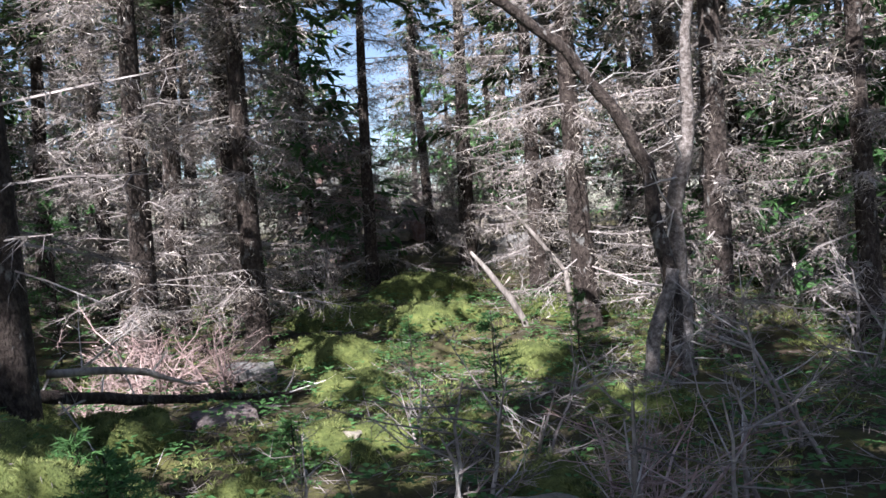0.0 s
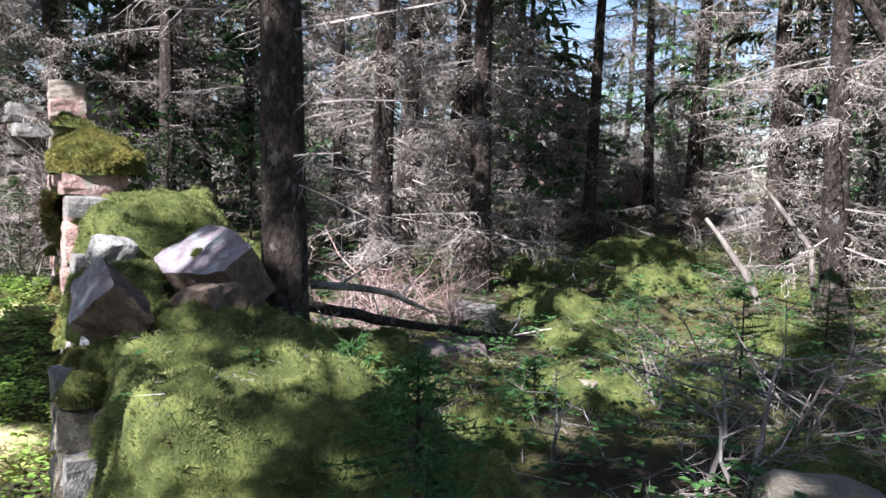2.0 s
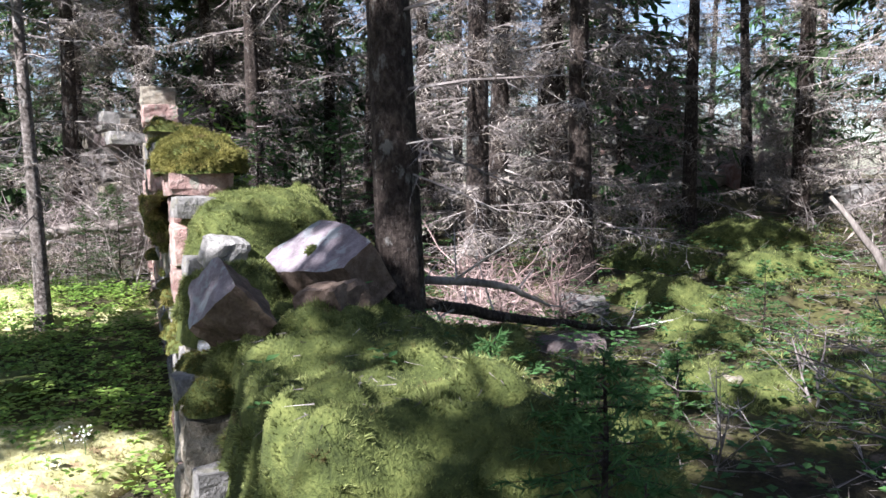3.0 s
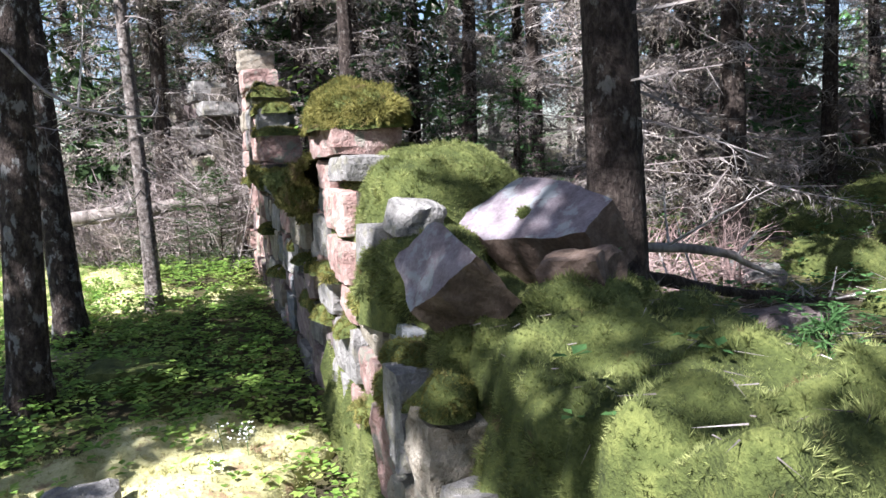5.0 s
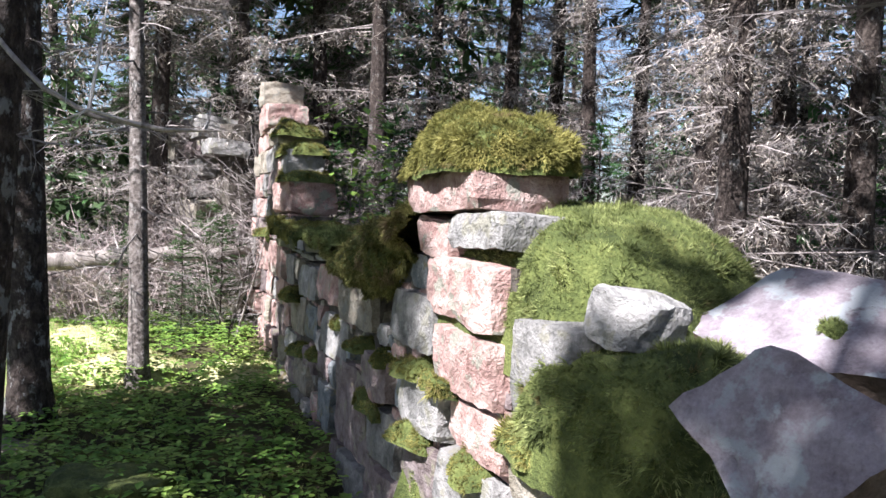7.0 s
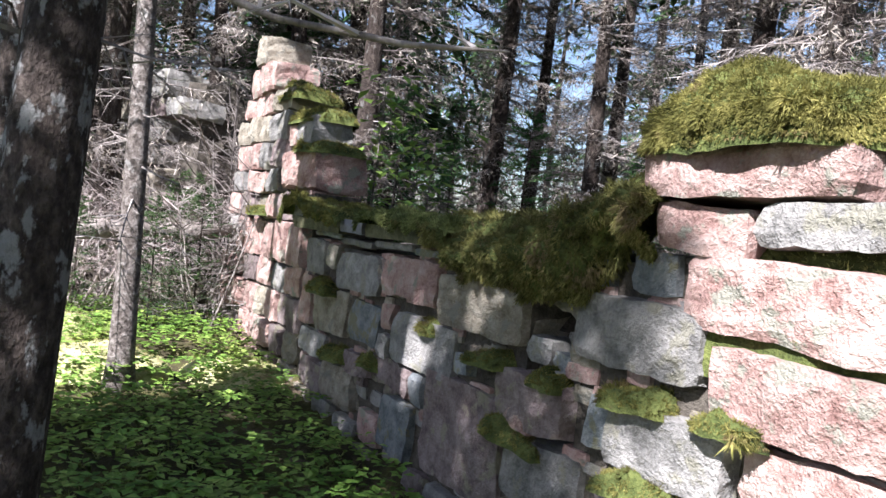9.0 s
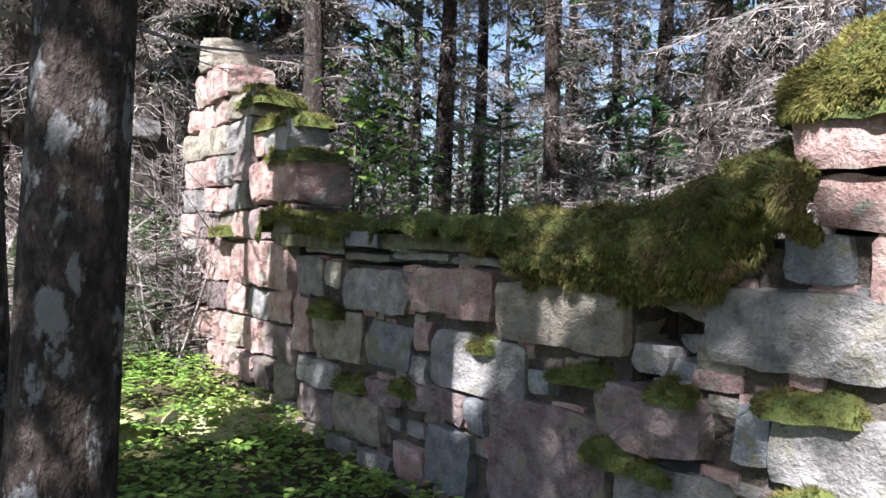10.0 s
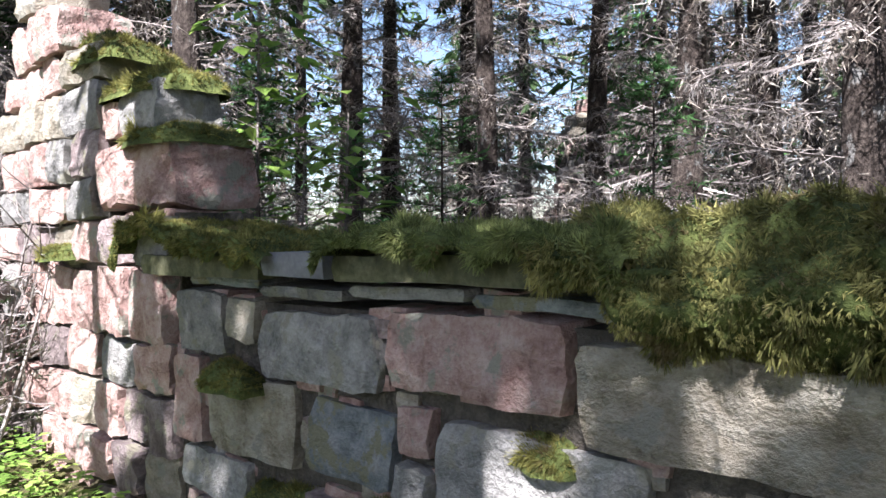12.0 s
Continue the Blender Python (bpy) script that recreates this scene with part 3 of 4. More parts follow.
moss_body("moss_clump", 18, 14, dome(-1.4, -0.95, -0.45, -0.04, 0.78, 1.04, 24, 2.4, 0.05), "green moss under an angular boulder", None, 2400, 0.032, 0.5)
rock("rock", (0.26, 0.24, 0.20), BROWNROCK, WALL @ pose(-1.38, -0.62, 1.16, 0, 8, 40), "small brown stone with moss on top", 33, rounding=1.8)
rock("rock", (0.24, 0.20, 0.17), STONE["grey"], WALL @ pose(-0.45, -0.22, 1.36, 8, -10, 15), "small pale grey stone resting in moss", 34, rounding=1.4)
rock("rock", (0.5, 0.35, 0.35), STONE["purple"], pose(-1.85, 6.05, 0.36, 0, 0, 30), "dark purplish boulder on the forest floor", 35, rounding=1.8)
rock("rock", (0.5, 0.3, 0.14), STONE["grey"], pose(-2.05, 7.75, 0.52, 6, 4, 20), "flat pale stone lying in moss", 36)
rock("rock", (0.55, 0.4, 0.2), STONE["buff"], pose(-7.75, 5.3, 0.0, 0, 4, 30), "pale flat stone beside a spruce foot", 37, rounding=1.6)
rock("mossy_boulder", (0.62, 0.5, 0.42), MOSS, pose(-6.35, 4.85, 0.0, 0, 0, 10), "round boulder covered with dark moss", 38, rounding=2.0)


# ---- trees ----
def tree_parts(seed, tall, thick, dead=(0.9, 5.0, 46), live=(3.6, 64), bend=0.05, bark=None, needles=None, reach=1.5, twigs=13):
    """Meshes of a spruce: trunk, bare lower branches, needled crown."""
    random.seed(seed)
    trunk, bare, crown, fuzz = Soup(), Soup(), Soup(), Soup()
    n = 12
    pts, radii = [], []
    for k in range(n + 1):
        f = k / n
        z = tall * f ** 1.3
        pts.append(Vector((bend * math.sin(f * 5 + seed) * z * 0.25, bend * math.cos(f * 4 + seed * 2) * z * 0.25, z - 0.12)))
        flare = 1 + 0.55 * math.exp(-z / 0.18)
        radii.append(max(0.01, thick * (1 - f ** 1.4 * 0.95) * flare))

    def on_trunk(z):
        for a, b in zip(pts, pts[1:]):
            if a.z <= z <= b.z:
                return a.lerp(b, (z - a.z) / (b.z - a.z))
        return pts[-1]
    trunk.rod(pts, radii, 12)
    z0, z1, count = dead
    for _ in range(count):
        z = random.uniform(z0, z1)
        a = random.uniform(0, 2 * math.pi)
        d = Vector((math.cos(a), math.sin(a), random.uniform(-0.25, 0.25)))
        length = reach * random.uniform(0.25, 1.0)
        p = on_trunk(z)
        q = p + d * length * 0.5 + Vector((0, 0, -0.05 * length))
        e = q + d * length * 0.5 + Vector((0, 0, random.uniform(-0.22, 0.08) * length))
        r = 0.005 + 0.005 * length
        bare.rod([p, q, e], [r, r * 0.7, r * 0.25], 3)
        for _t in range(int(twigs * length)):
            f = random.uniform(0.15, 1)
            o = p.lerp(q, f * 2) if f < 0.5 else q.lerp(e, f * 2 - 1)
            side = d.cross(Vector((0, 0, 1))).normalized() * random.choice((-1, 1))
            w = (d * random.uniform(0.2, 0.9) + side * random.uniform(0.4, 1) + Vector((0, 0, random.uniform(-0.8, 0.25)))).normalized()
            tip = o + w * random.uniform(0.08, 0.32)
            bare.spike(o, tip, 0.0045)
            for _u in range(2):
                g = o.lerp(tip, random.uniform(0.2, 0.8))
                bare.spike(g, g + (w + Vector((random.uniform(-1, 1), random.uniform(-1, 1), random.uniform(-1, 0.5)))).normalized() * random.uniform(0.05, 0.17), 0.003)
        if twigs > 20:
            for _t in range(int(115 * length)):
                f = random.uniform(0.1, 1)
                o = p.lerp(q, f * 2) if f < 0.5 else q.lerp(e, f * 2 - 1)
                o = o + Vector((random.gauss(0, 0.07), random.gauss(0, 0.07), random.gauss(-0.07, 0.06)))
                fuzz.blade(o, o + Vector((random.uniform(-1, 1), random.uniform(-1, 1), random.uniform(-1.2, 0.3))) * 0.07, random.uniform(0.006, 0.014))
    z0, count = live
    for _ in range(count):
        f = random.random() ** 0.8
        z = z0 + (tall - z0) * f
        a = random.uniform(0, 2 * math.pi)
        length = (reach * 1.15 * (1 - f) + 0.22) * random.uniform(0.7, 1.15)
        d = Vector((math.cos(a), math.sin(a), random.uniform(-0.25, 0.15)))
        p = on_trunk(z)
        e = p + d * length + Vector((0, 0, -0.12 * length))
        bare.spike(p, e, 0.012)
        side = d.cross(Vector((0, 0, 1))).normalized()
        for _t in range(int(10 + 26 * length)):
            g = random.uniform(0.12, 1)
            o = p.lerp(e, g)
            w = d * random.uniform(0.3, 1) + side * random.uniform(-1, 1) * 1.1 + Vector((0, 0, random.uniform(-0.7, 0.2)))
            tip = o + w.normalized() * random.uniform(0.14, 0.34) * (1.25 - 0.5 * g)
            half = w.cross(Vector((random.uniform(-0.5, 0.5), random.uniform(-0.5, 0.5), 1))).normalized() * random.uniform(0.022, 0.05)
            i = len(crown.v)
            m = o.lerp(tip, 0.4)
            crown.v += [o, m + half, tip, m - half + Vector((0, 0, -0.02))]
            crown.f += [(i, i + 1, i + 2), (i, i + 2, i + 3)]
    parts = [trunk.mesh("trunk", bark or BARK, True), bare.mesh("bare_crown", BRUSH), crown.mesh("crown", needles or NEEDLES)]
    return parts + [fuzz.mesh("dead_sprays", FUZZ)] if fuzz.v else parts


def make_tree(name, parts, label, m, group=""):
    tree = tagged(new(name), label, "tree", group)
    tree.matrix_world = m
    for part_name, me in zip(("trunk", "bare_crown", "crown", "dead_sprays"), parts):
        ob = child(part_name, me, tree)
        if part_name == "bare_crown":
            tagged(ob, "bare grey lichened twigs")
        if part_name == "dead_sprays":
            tagged(ob, "brownish grey sprays of dead needles and lichen")
    return tree


def stand(x, y, turn=0.0, lean_x=0.0, lean_y=0.0, sink=0.05):
    return pose(x, y, height(x, y) - sink, lean_x, lean_y, turn)


BIG = tree_parts(1, 13, 0.155, (0.9, 5.5, 46), (4.2, 90), 0.02)
make_tree("spruce_tree", BIG, "old spruce with dark flaking bark and broken branches", stand(-2.60, 4.50, 20, 0, -1.5, 0.0))
LEFT = tree_parts(2, 13, 0.14, (1.9, 6.0, 22), (6.5, 60), 0.02, BARK_LICHEN)
make_tree("spruce_tree", LEFT, "stout spruce trunk with scaly bark and pale lichen", stand(-6.62, 4.18, 60, 0, 3))
make_tree("spruce_tree", LEFT, "dark spruce trunk beside a flat stone", stand(-7.75, 5.55, 200, 0, 2))
THIN = tree_parts(3, 9, 0.085, (1.0, 5.5, 34), (4.4, 50), 0.06, BARK_PALE, reach=1.0)
make_tree("thin_spruce_tree", THIN, "slender pale-barked spruce in sunlit undergrowth", stand(-7.85, 6.68, 0, 0, -1))
MID = [tree_parts(10 + i, random.uniform(9, 13), random.uniform(0.10, 0.15), (0.5, 7.0, 110), (4.3, 60), 0.04, reach=1.35, twigs=23) for i in range(3)]
for i, (x, y) in enumerate(((-2.25, 9.0), (-2.75, 10.4), (-0.26, 15.8), (1.39, 11.6), (-3.6, 10.2), (-5.0, 11.4), (-6.4, 12.2), (-4.9, 15.0), (-6.0, 13.6), (1.6, 8.8), (2.9, 9.6), (4.2, 7.6), (-8.8, 11.3), (-10.3, 9.6), (-9.7, 13.0), (-3.6, 13.0), (3.6, 12.5), (-11.5, 7.4), (-3.3, 8.3), (0.4, 13.2), (-1.2, 12.4), (2.6, 7.4), (-7.6, 10.6), (-9.3, 10.2), (-11.2, 10.6))):
    make_tree("spruce_tree", MID[i % 3], "spruce with many bare grey lower branches", stand(x, y, i * 77, random.Random(i).uniform(-2, 2), random.Random(i + 50).uniform(-2, 2)), "spruces of the wood")


def far_parts(seed, tall, thick, low, needles):
    """A plainer spruce for the depth of the wood, needled from low down."""
    random.seed(seed)
    trunk, bare, crown, fuzz = Soup(), Soup(), Soup(), Soup()
    trunk.rod([Vector((0, 0, -0.2)), Vector((0.05, 0.03, tall * 0.5)), Vector((0, 0, tall))], [thick, thick * 0.7, 0.02], 8)
    for _ in range(110):
        z, a = random.uniform(0.3, tall * 0.6), random.uniform(0, 6.283)
        d = Vector((math.cos(a), math.sin(a), random.uniform(-0.4, 0.2)))
        p, e = Vector((0, 0, z)), Vector((0, 0, z)) + d * random.uniform(0.5, 1.9)
        bare.spike(p, e, 0.016)
        for _t in range(14):
            o = p.lerp(e, random.uniform(0.2, 1)) + Vector((random.gauss(0, 0.1), random.gauss(0, 0.1), random.gauss(-0.1, 0.08)))
            fuzz.blade(o, o + Vector((random.uniform(-1, 1), random.uniform(-1, 1), random.uniform(-1.2, 0.3))) * 0.14, random.uniform(0.025, 0.05))
        for _t in range(5):
            o = p.lerp(e, random.uniform(0.25, 1))
            bare.spike(o, o + Vector((random.uniform(-1, 1), random.uniform(-1, 1), random.uniform(-1, 0.3))) * 0.32, 0.009)
    for _ in range(95):
        f = random.random()
        z, a = low + (tall - low) * f, random.uniform(0, 6.283)
        length = (1.9 * (1 - f) + 0.3) * random.uniform(0.6, 1.1)
        d = Vector((math.cos(a), math.sin(a), random.uniform(-0.35, 0.05)))
        for _t in range(int(8 + 8 * length)):
            o = Vector((0, 0, z)) + d * length * random.uniform(0.2, 1)
            w = d + Vector((random.uniform(-1, 1), random.uniform(-1, 1), random.uniform(-0.9, 0.2)))
            tip = o + w.normalized() * random.uniform(0.2, 0.45)
            half = w.cross(Vector((random.uniform(-0.6, 0.6), random.uniform(-0.6, 0.6), 1))).normalized() * random.uniform(0.03, 0.075)
            i = len(crown.v)
            m = o.lerp(tip, 0.45)
            crown.v += [o, m + half, tip, m - half]
            crown.f += [(i, i + 1, i + 2), (i, i + 2, i + 3)]
    return trunk.mesh("trunk", BARK, True), bare.mesh("bare_crown", BRUSH), crown.mesh("crown", needles), fuzz.mesh("dead_sprays", FUZZ)


FAR = [far_parts(40, 12, 0.14, 1.8, NEEDLES), far_parts(41, 10, 0.12, 1.0, NEEDLES), far_parts(42, 13, 0.15, 2.4, NEEDLES), far_parts(43, 6, 0.08, 0.3, YOUNG)]
placed = [(-2.6, 4.5), (-6.6, 4.2), (-2.3, 16.8), (-2.0, 15.6)]
rnd = random.Random(5)
count = 0
while count < 120:
    a, d = rnd.uniform(-0.52 * math.pi, 0.42 * math.pi), (10.5 + 26 * rnd.random() ** 1.15) if count < 98 else rnd.uniform(24, 46)
    x, y = -3 + math.sin(a) * d, 3 + math.cos(a) * d
    if (x > -9 or y > 8.8) and all((x - px) ** 2 + (y - py) ** 2 > 1.9 for px, py in placed):
        placed.append((x, y))
        make_tree("spruce_tree", FAR[count % 4], "dense spruce in the depth of the wood", stand(x, y, rnd.uniform(0, 360), rnd.uniform(-3, 3), rnd.uniform(-3, 3)), "spruces of the deep wood")
        count += 1
# unseen spruces, added up-sun of the wall and floor to cast their shade
SHADE_NARROW = tree_parts(70, 12, 0.13, (1.5, 5.0, 30), (3.0, 110), 0.03, reach=1.0)
for i, (x, y) in enumerate(((-8.3, 0.4), (-7.8, -0.7), (-9.0, -0.6), (-8.7, 1.4), (-7.7, -2.3), (-5.4, -2.9), (-2.1, -2.4), (-0.4, -2.0), (-1.5, -3.2), (-1.9, -4.8), (1.2, -0.9), (0.7, -2.2), (2.6, -1.0), (4.5, 1.0), (0.6, -5.5), (-4.6, -7.2), (-0.9, -3.9), (1.8, -3.3), (-2.6, -6.4))):
    make_tree("spruce_tree", SHADE_NARROW, "unseen narrow spruce added behind the path to cast shade", stand(x, y, i * 131), "spruces behind the path")
# two thinner ones, also out of view, that only dapple the bank
SHADE_OPEN = tree_parts(71, 12, 0.12, (1.5, 5.0, 24), (3.0, 60), 0.03, reach=1.0)
for i, (x, y) in enumerate(((-4.5, -3.5), (-3.4, -3.7))):
    make_tree("spruce_tree", SHADE_OPEN, "unseen sparse spruce added behind the path to cast dapples", stand(x, y, i * 97), "spruces behind the path")


# ---- leaning trees and fallen wood ----
def bent_wood(name, pts, radii, mat, label, category, sides=8, knots=0):
    """A bent trunk, log or branch, with a few stubs and twigs."""
    soup = Soup()
    fine, rad = [], []
    for (a, b), (ra, rb) in zip(zip(pts, pts[1:]), zip(radii, radii[1:])):
        a, b = Vector(a), Vector(b)
        for k in range(4):
            f = k / 4
            p = a.lerp(b, f)
            fine.append(p + noise.noise_vector(p * 2.5) * min(0.05, ra))
            rad.append((ra + (rb - ra) * f) * (1 + 0.12 * noise.noise(p * 9)))
    fine.append(Vector(pts[-1]))
    rad.append(radii[-1])
    soup.rod(fine, rad, sides)
    wood = new(name, soup.mesh(name, mat, True))
    tagged(wood, label, category)
    rn = random.Random(len(pts) * 7 + int(pts[0][0] * 100))
    if knots:
        bits = Soup()
        for _ in range(knots):
            i = rn.randrange(len(fine) - 1)
            p = fine[i].lerp(fine[i + 1], rn.random())
            d = Vector((rn.uniform(-1, 1), rn.uniform(-1, 1), rn.uniform(-0.3, 1))).normalized()
            length = rn.uniform(0.1, 0.7)
            bits.rod([p, p + d * length * 0.6, p + d * length + Vector((0, 0, rn.uniform(-0.1, 0.1)))], [0.009, 0.006, 0.002], 4)
            for _t in range(4):
                o = p + d * length * rn.uniform(0.3, 1)
                bits.spike(o, o + Vector((rn.uniform(-1, 1), rn.uniform(-1, 1), rn.uniform(-0.6, 0.8))) * 0.16, 0.003)
        child("bare_twigwork", bits.mesh("bare_twigwork", DEADWOOD), wood, label="grey bare side twigs")["kind"] = "stuff"
    return wood


# the bowed trunk gets the dark bark colour in place of the shade on it
bent_wood("leaning_tree", [(1.80, 6.2, 0.4), (1.80, 6.2, 1.15), (1.72, 6.2, 1.75), (1.68, 6.2, 2.25), (1.41, 6.2, 2.73), (1.07, 6.2, 3.2), (0.6, 6.2, 3.6), (-0.3, 6.1, 4.2)], [0.075, 0.065, 0.06, 0.055, 0.05, 0.047, 0.04, 0.02], BARK, "leaning tree with a bowed trunk, dark-toned for its shade", "tree", knots=14)
bent_wood("leaning_tree", [(1.95, 6.3, 0.4), (1.88, 6.3, 1.3), (1.93, 6.3, 2.05), (2.03, 6.3, 2.5), (2.07, 6.3, 3.3), (2.2, 6.3, 4.6)], [0.085, 0.075, 0.065, 0.055, 0.045, 0.025], BARK_PALE, "pale upright stem beside a leaning tree", "tree", knots=16)
bent_wood("leaning_tree", [(1.50, 5.9, 0.45), (1.62, 6.0, 0.9), (1.80, 6.1, 1.4)], [0.06, 0.055, 0.05], BARK_PALE, "short pale side stem of a leaning tree", "tree")
bent_wood("broken_branch", [(0.75, 9.0, 2.04), (1.09, 9.0, 1.66), (1.38, 9.0, 1.23), (1.48, 9.0, 0.62), (1.52, 9.0, 0.35)], [0.016, 0.026, 0.032, 0.034, 0.035], LOGWOOD, "pale bare bent branch standing in brush", "branch", 6)
bent_wood("broken_branch", [(0.29, 9.0, 1.53), (0.51, 9.0, 1.27), (0.72, 9.0, 0.98), (0.95, 9.0, 0.35)], [0.02, 0.035, 0.042, 0.045], LOGWOOD, "splintered pale branch stub in brush", "branch", 6)
bent_wood("fallen_branch", [(-2.72, 4.8, 0.98), (-2.35, 5.5, 0.78), (-1.75, 6.5, 0.52), (-1.3, 7.0, 0.45)], [0.045, 0.04, 0.03, 0.012], BARK, "dark fallen branch leaning from a spruce foot", "branch", 7, 10)
bent_wood("fallen_branch", [(-2.60, 4.85, 1.10), (-2.1, 5.25, 1.02), (-1.9, 5.5, 0.86)], [0.03, 0.026, 0.01], LOGWOOD, "grey broken branch beside a spruce", "branch", 6, 4)
bent_wood("fallen_log", [(-11.2, 6.6, 0.95), (-9.6, 7.9, 1.1), (-8.3, 8.9, 1.25)], [0.11, 0.10, 0.07], LOGWOOD, "mossy fallen log propped in undergrowth", "log", 9, 14)
bent_wood("hanging_branch", [(-6.55, 4.2, 2.5), (-6.1, 4.15, 2.16), (-5.75, 4.1, 2.03), (-5.35, 4.05, 1.96), (-5.05, 4.02, 1.95)], [0.013, 0.012, 0.011, 0.009, 0.003], LOGWOOD, "bare bleached branch reaching over the wall", "branch", 6, 3)


def dead_bush(seed, tall, spread, mat, stems=5):
    """Bare forked stems and their twigs."""
    rn = random.Random(seed)
    stemwork, twigwork = Soup(), Soup()
    for _ in range(stems):
        p = Vector((rn.uniform(-0.1, 0.1), rn.uniform(-0.1, 0.1), -0.1))
        lean = Vector((rn.uniform(-1, 1) * spread, rn.uniform(-1, 1) * spread, 0))
        pts = [p]
        h = tall * rn.uniform(0.55, 1.0)
        for k in range(1, 5):
            pts.append(p + lean * (k / 4) * h + Vector((rn.uniform(-0.03, 0.03), rn.uniform(-0.03, 0.03), h * k / 4)))
        stemwork.rod(pts, [0.016, 0.014, 0.011, 0.008, 0.004], 5)
        for _b in range(int(11 * h)):
            f = rn.uniform(0.15, 0.99)
            i = min(3, int(f * 4))
            o = pts[i].lerp(pts[i + 1], f * 4 - i)
            d = Vector((rn.uniform(-1, 1), rn.uniform(-1, 1), rn.uniform(-0.15, 0.6))).normalized()
            length = rn.uniform(0.15, 0.75)
            mid = o + d * length * 0.5
            e = mid + (d + Vector((rn.uniform(-0.3, 0.3), rn.uniform(-0.3, 0.3), rn.uniform(0, 0.5)))).normalized() * length * 0.5
            twigwork.rod([o, mid, e], [0.006, 0.0045, 0.002], 3)
            for _t in range(6):
                g = o.lerp(mid, rn.random()) if rn.random() < 0.4 else mid.lerp(e, rn.random())
                w = (d * 0.7 + Vector((rn.uniform(-1, 1), rn.uniform(-1, 1), rn.uniform(-0.5, 0.8)))).normalized()
                tip = g + w * rn.uniform(0.05, 0.22)
                twigwork.spike(g, tip, 0.0032)
                for _u in range(2):
                    k = g.lerp(tip, rn.uniform(0.3, 0.9))
                    twigwork.spike(k, k + (w + Vector((rn.uniform(-1, 1), rn.uniform(-1, 1), rn.uniform(-0.6, 0.8)))).normalized() * 0.07, 0.002)
    return stemwork.mesh("stem", mat), twigwork.mesh("twigwork", mat)


def plant_bush(meshes, label, x, y, turn, scale=1.0, sink=0.05, group="bare bushes"):
    bush = tagged(new("dead_bush"), label, "bush", group)
    bush.matrix_world = stand(x, y, turn, 0, 0, sink) @ Matrix.Scale(scale, 4)
    child("stem", meshes[0], bush)
    child("twigwork", meshes[1], bush)


GREY = [dead_bush(1, 1.15, 0.25, BRUSH, 3), dead_bush(2, 1.0, 0.5, BRUSH, 3), dead_bush(3, 1.2, 0.35, BRUSH, 2)]
TALL = [dead_bush(6, 1.7, 0.45, PINKTWIG, 9), dead_bush(7, 1.9, 0.35, BRUSH, 7)]
RED = [dead_bush(4, 0.7, 0.9, DEADRED, 9), dead_bush(5, 0.9, 0.7, DEADRED, 8)]
for i, (x, y, k) in enumerate(((0.0, 3.65, 1.0), (0.45, 4.5, 0.8), (0.62, 2.95, 0.9), (1.35, 3.6, 0.95), (2.0, 4.3, 1.0), (-0.75, 3.8, 0.55), (2.7, 3.8, 1.0), (1.3, 5.2, 0.7), (-0.3, 5.0, 0.6), (3.2, 6.0, 1.2))):
    plant_bush(GREY[i % 3], "leafless grey shrub with tangled twigs", x, y, i * 67, k)
for i, (x, y, k) in enumerate(((-2.7, 6.9, 1.0), (-2.2, 7.3, 0.9), (-3.1, 7.6, 1.1), (0.85, 3.55, 0.8), (-2.9, 6.2, 0.7))):
    plant_bush(RED[i % 2], "dry reddish shrub of dense bare twigs", x, y, i * 97, k)
for i, (x, y, k) in enumerate(((-8.9, 8.7, 1.0), (-8.35, 8.6, 0.95), (-9.4, 8.1, 0.9), (-9.9, 9.3, 1.1), (-9.3, 9.6, 1.1), (-10.4, 8.4, 1.0), (-11.0, 9.3, 1.2), (-10.9, 7.7, 0.8), (-10.3, 10.2, 1.2), (-8.1, 9.4, 1.0), (-8.8, 9.9, 1.2))):
    plant_bush(TALL[i % 3 % 2], "tall pale thicket of bare pinkish twigs", x, y, i * 71, k, group="thicket beyond the clearing")
for i in range(46):
    a, d = rnd.uniform(-0.42, 0.36) * math.pi, rnd.uniform(6.5, 14)
    x, y = -3.2 + math.sin(a) * d, 4.6 + math.cos(a) * d
    if (TO_WALL @ Vector((x, y, 0))).y < -0.8 or (TO_WALL @ Vector((x, y, 0))).x > 7:
        plant_bush((GREY + TALL)[i % 5], "bare brush under the spruces", x, y, i * 53, rnd.uniform(0.8, 1.2), group="brush under the spruces")


# ---- young spruces, juniper, rowan ----
def young_spruce(seed, tall, mat=None):
    random.seed(seed)
    stem, green = Soup(), Soup()
    stem.rod([Vector((0, 0, -0.05)), Vector((0.01, 0, tall * 0.5)), Vector((0, 0, tall))], [0.012, 0.008, 0.002], 5)
    for _ in range(int(30 + 40 * tall)):
        f = random.random()
        z, a = tall * (0.08 + 0.9 * f), random.uniform(0, 6.283)
        length = (0.38 * (1 - f) + 0.05) * min(1.6, 0.6 + tall * 0.5)
        d = Vector((math.cos(a), math.sin(a), random.uniform(-0.1, 0.35)))
        p, e = Vector((0, 0, z)), Vector((0, 0, z)) + d * length
        stem.spike(p, e, 0.004)
        for _t in range(34):
            o = p.lerp(e, random.uniform(0.1, 1))
            w = (d * 0.8 + Vector((random.uniform(-1, 1), random.uniform(-1, 1), random.uniform(-0.7, 0.8)))).normalized()
            green.blade(o, o + w * random.uniform(0.025, 0.06), 0.008)
    return stem.mesh("stem", BARK), green.mesh("needlework", mat or YOUNG)


